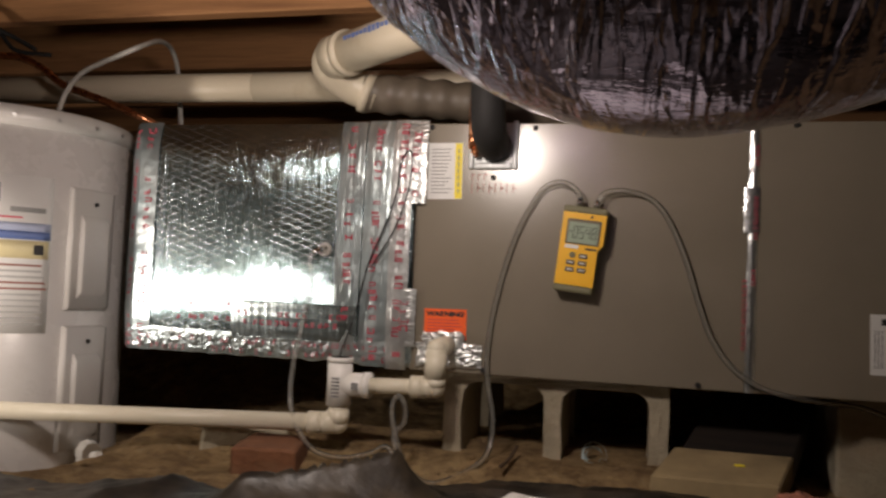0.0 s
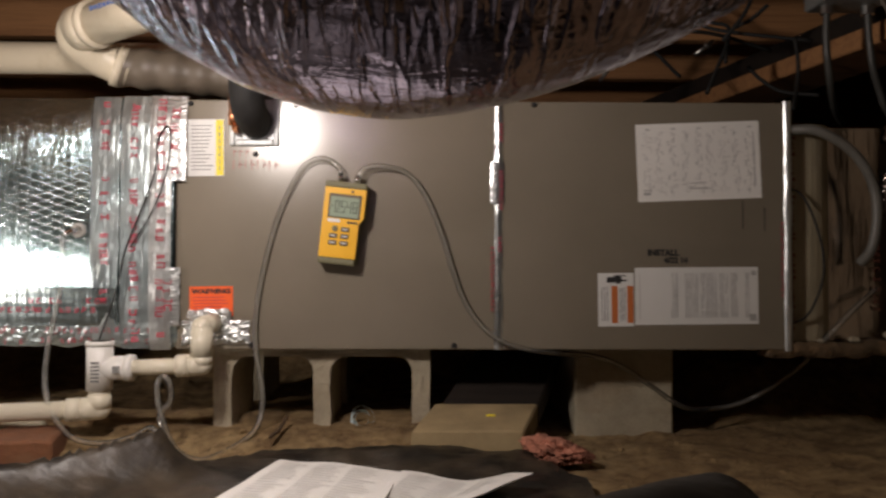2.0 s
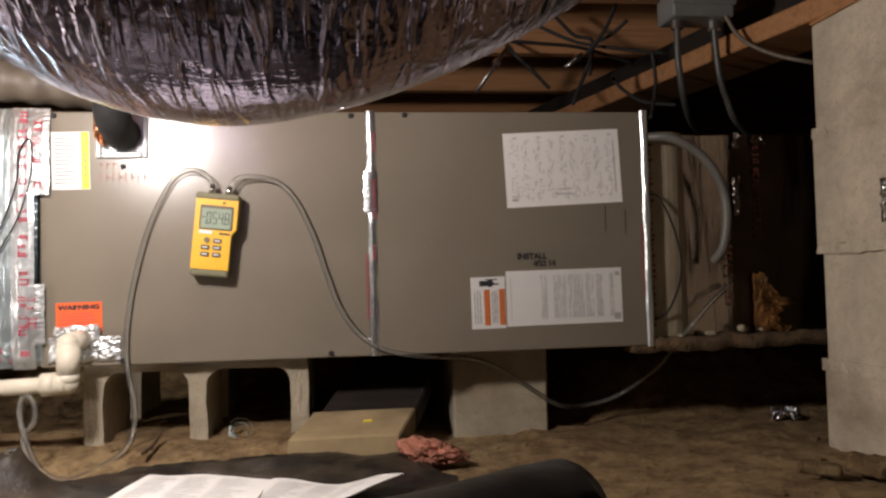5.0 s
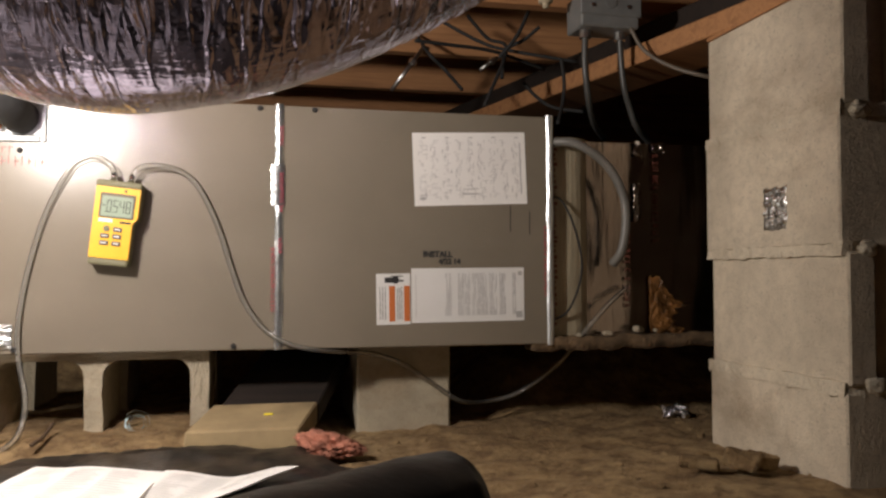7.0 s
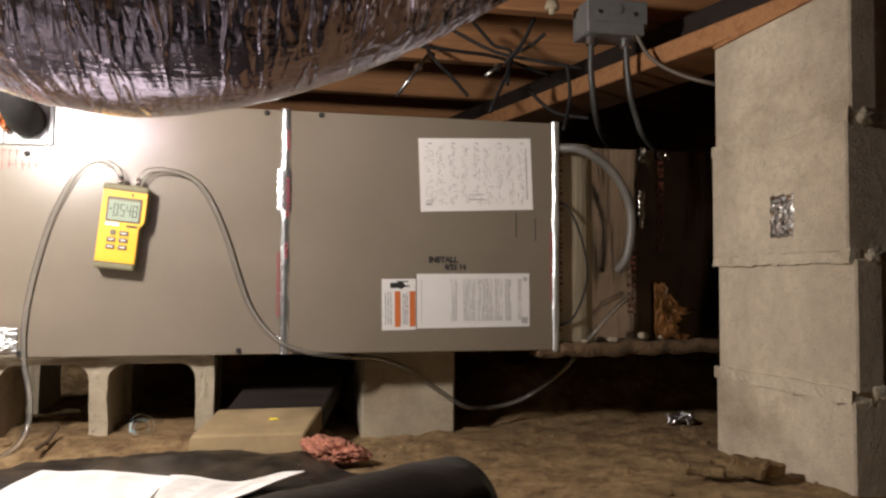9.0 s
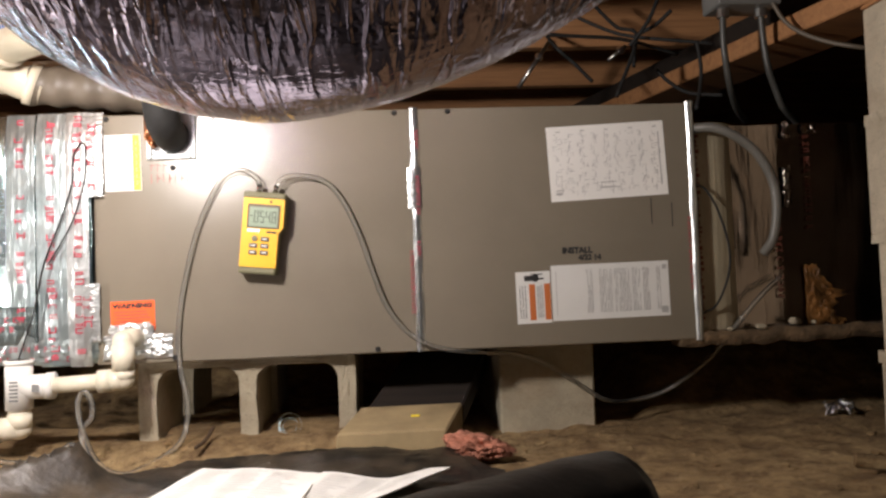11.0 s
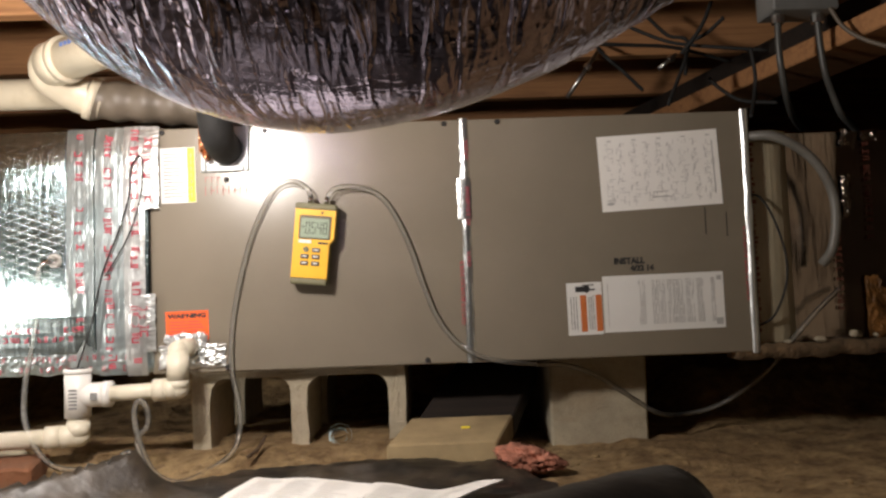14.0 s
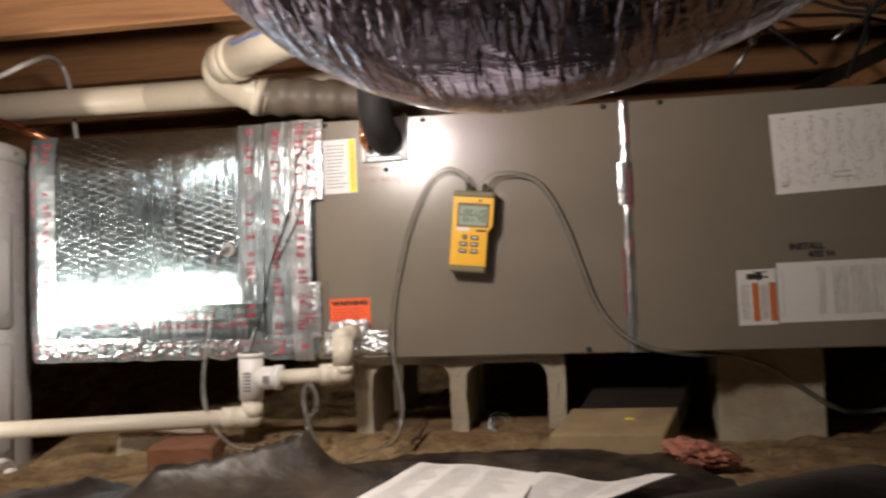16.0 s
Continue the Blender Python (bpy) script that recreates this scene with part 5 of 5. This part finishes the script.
def rough_brick(name, label, w, d, h, place, material="brick", wear=0.003):
    bm = box(-w / 2, -d / 2, 0, w / 2, d / 2, h, 0.004, None, 1)
    bmesh.ops.subdivide_edges(bm, edges=list(bm.edges), cuts=3, use_grid_fill=True)
    for v in bm.verts:
        v.co += wear * Vector((noise.noise(v.co * 30), noise.noise(v.co * 30 + Vector((9, 0, 0))), noise.noise(v.co * 30 + Vector((0, 9, 0)))))
    return solid(name, bm, material, label, "brick", "", "loose bricks", False, place)


rough_brick("brick", "orange red clay brick lying on the dirt", 0.105, 0.13, 0.055, pose(-0.152, -0.125, 0.004, 0, 0, 12))
rough_brick("brick", "dusty broken brick half buried in dirt", 0.15, 0.10, 0.05, pose(-0.26, -0.02, 0.015, 0, 4, 30), "block_low")
bm = bmesh.new()
bmesh.ops.create_icosphere(bm, subdivisions=6, radius=1.0)
for v in bm.verts:
    n = v.co.normalized()
    torn_edge = 1 - abs(noise.noise(n * 2.6 + Vector((4, 0, 1)))) * 1.1
    shred = 1 - abs(noise.noise(Vector((n.x * 7, n.y * 16, n.z * 5)))) * 0.7
    v.co = Vector((n.x * 0.052, n.y * 0.036, n.z * (0.018 - 0.010 * n.x))) * (0.25 + 0.55 * torn_edge + 0.45 * shred + 0.16 * noise.noise(n * 30))
solid("insulation_scrap", bm, "insul", "torn pink fibreglass insulation scrap on the dirt", "insulation", smooth=True, place=pose(0.700, -0.150, 0.034, 0, 8, -12))
cup = thing("bottle_end", "crumpled pale blue plastic bottle end inside the block", "bottle", (0.372, 0.035, 0.050), "", "", (58, 0, 20))
bm = bmesh.new()
for r, z in ((0.020, 0.0), (0.014, 0.003), (0.022, 0.014)):
    bmesh.ops.create_cone(bm, cap_ends=False, segments=14, radius1=r, radius2=r * 0.93, depth=0.006, matrix=Matrix.Translation((0, 0, z)))
for v in bm.verts:
    v.co += 0.003 * Vector((noise.noise(v.co * 70), noise.noise(v.co * 70 + Vector((5, 0, 0))), 0))
part("ring", bm, "pale_blue", cup, "", True)
rough_brick("rubble", "dirt coloured broken lump of mortar on the ground", 0.080, 0.055, 0.024, pose(1.315, -0.385, 0.020, 4, 5, 25), "dirt", 0.011)
rough_brick("rubble", "small dirt clod on the ground by the pier", 0.06, 0.035, 0.016, pose(1.235, -0.375, 0.022, 0, 3, -30), "dirt")
stick = sweep(spline([(0.232, -0.09, 0.045), (0.24, -0.05, 0.05), (0.247, -0.015, 0.066)], 5), lambda i, a, p, d: 0.0032 + 0.0006 * noise.noise(p * 200), 7)
solid("stick", stick, "subfloor", "short dark stick on the dirt", "stick", smooth=True)

for k, (x, y, z, w) in enumerate(((1.262, 0.012, 0.194, 0.020), (1.330, 0.014, 0.200, 0.026), (1.366, 0.012, 0.199, 0.016), (1.20, 0.010, 0.193, 0.014))):
    rough_brick("rubble", "small pale chip of mortar lying on the ledge", w, w * 0.7, w * 0.5, pose(x, y, z, 0, 5, 40 * k), "block_low", 0.004)
scrap = crinkled_patch(0, 0, 0.055, 0.030, 0, 88, 0.016, 22, 0.012)
tagged(part("foil_litter", scrap, "foil", None, "", True, pose(1.40, 0.05, ground_z(1.42, 0.05) + 0.004, -50, 0, -20)), "crumpled strip of silver foil lying on the dirt", "foil tape")
for pts in (((-1.12, 0.05, 0.905), (-1.0, 0.04, 0.89), (-0.93, 0.05, 0.845), (-0.88, 0.05, 0.80), (-0.80, 0.06, 0.79)), ((-1.10, 0.03, 0.83), (-0.98, 0.03, 0.86), (-0.90, 0.04, 0.835), (-0.83, 0.05, 0.80))):
    w = thing("house_cable", "dark cable slung loosely between the joists", "cable", group="house cables")
    part("sheath", sweep(spline(pts, 10), 0.005, 8), "black", w, "", True)

peb = bmesh.new()
rnd = random.Random(31)
for k in range(700):
    x, y = rnd.uniform(-0.5, 1.9), rnd.choice((rnd.uniform(-0.6, 0.1), rnd.uniform(0.35, 1.0)))
    s = rnd.choice((0.002, 0.002, 0.003, 0.004, 0.007)) * rnd.uniform(0.6, 1.3)
    r = bmesh.ops.create_icosphere(peb, subdivisions=1, radius=s)
    c = Vector((x, y, ground_z(x, y) + s * 0.25))
    for v in r["verts"]:
        v.co = Vector((v.co.x * rnd.uniform(0.7, 1.5), v.co.y * rnd.uniform(0.7, 1.4), v.co.z * rnd.uniform(0.35, 0.8))) + c
solid("pebbles", peb, "dirt", "scattered dirt crumbs and small stones", "pebbles", "stuff")


# ---- black ground sheet and papers ----
def sheet_z(x, y):
    z = ground_z(x, y) + 0.016 - 0.016 * max(0, min(1, (-0.26 - x) / 0.12)) + 0.010 * noise.noise((x * 5, y * 5, 11))

    def ridge(x0, y0, x1, y1, h, w):
        d = Vector((x1 - x0, y1 - y0))
        t = max(0, min(1, ((x - x0) * d.x + (y - y0) * d.y) / d.length_squared))
        q = math.hypot(x - x0 - d.x * t, y - y0 - d.y * t)
        return h * math.exp(-q / w) * (0.55 + 0.45 * t)

    z += ridge(-0.05, -0.43, 0.126, -0.305, 0.084, 0.034)
    z += ridge(-0.26, -0.42, -0.19, -0.37, 0.022, 0.03)
    z += 0.012 * math.exp(-((x - 0.45) / 0.25) ** 2 - ((y + 0.16) / 0.06) ** 2)
    return z


def sheet_at(u, v):
    x = -0.75 + 1.47 * u
    if v < 0.1:
        x = 0.08 + (x - 0.08) * (1 + 8 * (0.1 - v))
    back = -0.13 + 0.02 * noise.noise((x * 4, 0, 2)) - 0.14 * max(0, min(1, (0.22 - x) / 0.12)) - 0.08 * max(0, min(1, (0.0 - x) / 0.1)) - 0.26 * max(0, min(1, (x - 0.66) / 0.10))
    y = -1.05 + (back + 1.05) * (v - 0.1) / 0.9 if v >= 0.1 else -1.05 - 17 * (0.1 - v)
    return (x, y, max(sheet_z(x, y), ground_z(x, y) + 0.004))


tagged(part("ground_sheet", grid(170, 100, sheet_at), "sheet", None, "", True), "dusty black polythene vapour sheet folded on the dirt", "plastic sheet")


def roll_r(i, a, p, d):
    return 0.058 + 0.003 * noise.noise(p * 14 + d * 1.5) + 0.0015 * noise.noise(p * 50 + d * 3)


P = spline([(0.38, -0.90, 0.055), (0.52, -0.815, 0.064), (0.65, -0.735, 0.068), (0.783, -0.657, 0.070)], 14)
roll = thing("rolled_sheet", "thick roll of black polythene at the sheet edge", "plastic sheet")
part("roll", sweep(P, roll_r, 36), "rolled", roll, "", True)
part("core_fold", sweep(spline([(0.781, -0.658, 0.072), (0.787, -0.6545, 0.072)], 3), 0.030, 16), "dark", roll, "", True)


def page(name, label, corners, curl, seed, crest=0.52, thick=0.008):
    """Leaves of paper over four corners (near left, near right, far right, far left)."""
    a, b, c, d = [Vector(q) for q in corners]

    def fn(u, v):
        p = (a.lerp(b, u)).lerp(d.lerp(c, u), v)
        return p + Vector((0, 0, curl * math.exp(-((u - crest) / 0.25) ** 2) + 0.002 * noise.noise((u * 3 + seed, v * 3, 0)) + 0.0008 * noise.noise((u * 9 + seed, v * 9, 4))))

    top = thing(name, label, "paper", (0, 0, 0), "open papers")
    bm = grid(24, 18, fn)
    low = bmesh.ops.extrude_face_region(bm, geom=list(bm.faces))
    bmesh.ops.translate(bm, vec=(0, 0, -thick), verts=[g for g in low["geom"] if isinstance(g, bmesh.types.BMVert)])
    bmesh.ops.recalc_face_normals(bm, faces=bm.faces)
    part("leaves", bm, "paper", top)
    bm = bmesh.new()
    rnd = random.Random(seed)
    for i in range(69):
        v = 0.06 + (i // 3) * 0.0395
        u0 = 0.08 + (i % 3) * 0.28
        u1 = u0 + rnd.uniform(0.12, 0.26)
        n = 4
        lo = [bm.verts.new(fn(u0 + (u1 - u0) * k / n, v) + Vector((0, 0, 0.0008))) for k in range(n + 1)]
        hi = [bm.verts.new(fn(u0 + (u1 - u0) * k / n, v + 0.009) + Vector((0, 0, 0.0008))) for k in range(n + 1)]
        for k in range(n):
            bm.faces.new((lo[k], lo[k + 1], hi[k + 1], hi[k]))
    part("print", bm, "print_faint", top, "faint lines of print")["kind"] = "stuff"
    return top


page("open_manual", "open white printed manual pages lying on the black sheet", ((0.215, -0.505, 0.040), (0.425, -0.575, 0.040), (0.456, -0.306, 0.041), (0.274, -0.231, 0.041)), 0.004, 1)
page("loose_page", "white printed page curling up at its corner", ((0.40, -0.52, 0.034), (0.47, -0.51, 0.034), (0.640, -0.323, 0.044), (0.458, -0.304, 0.043)), -0.013, 2, 0.48, 0.002)
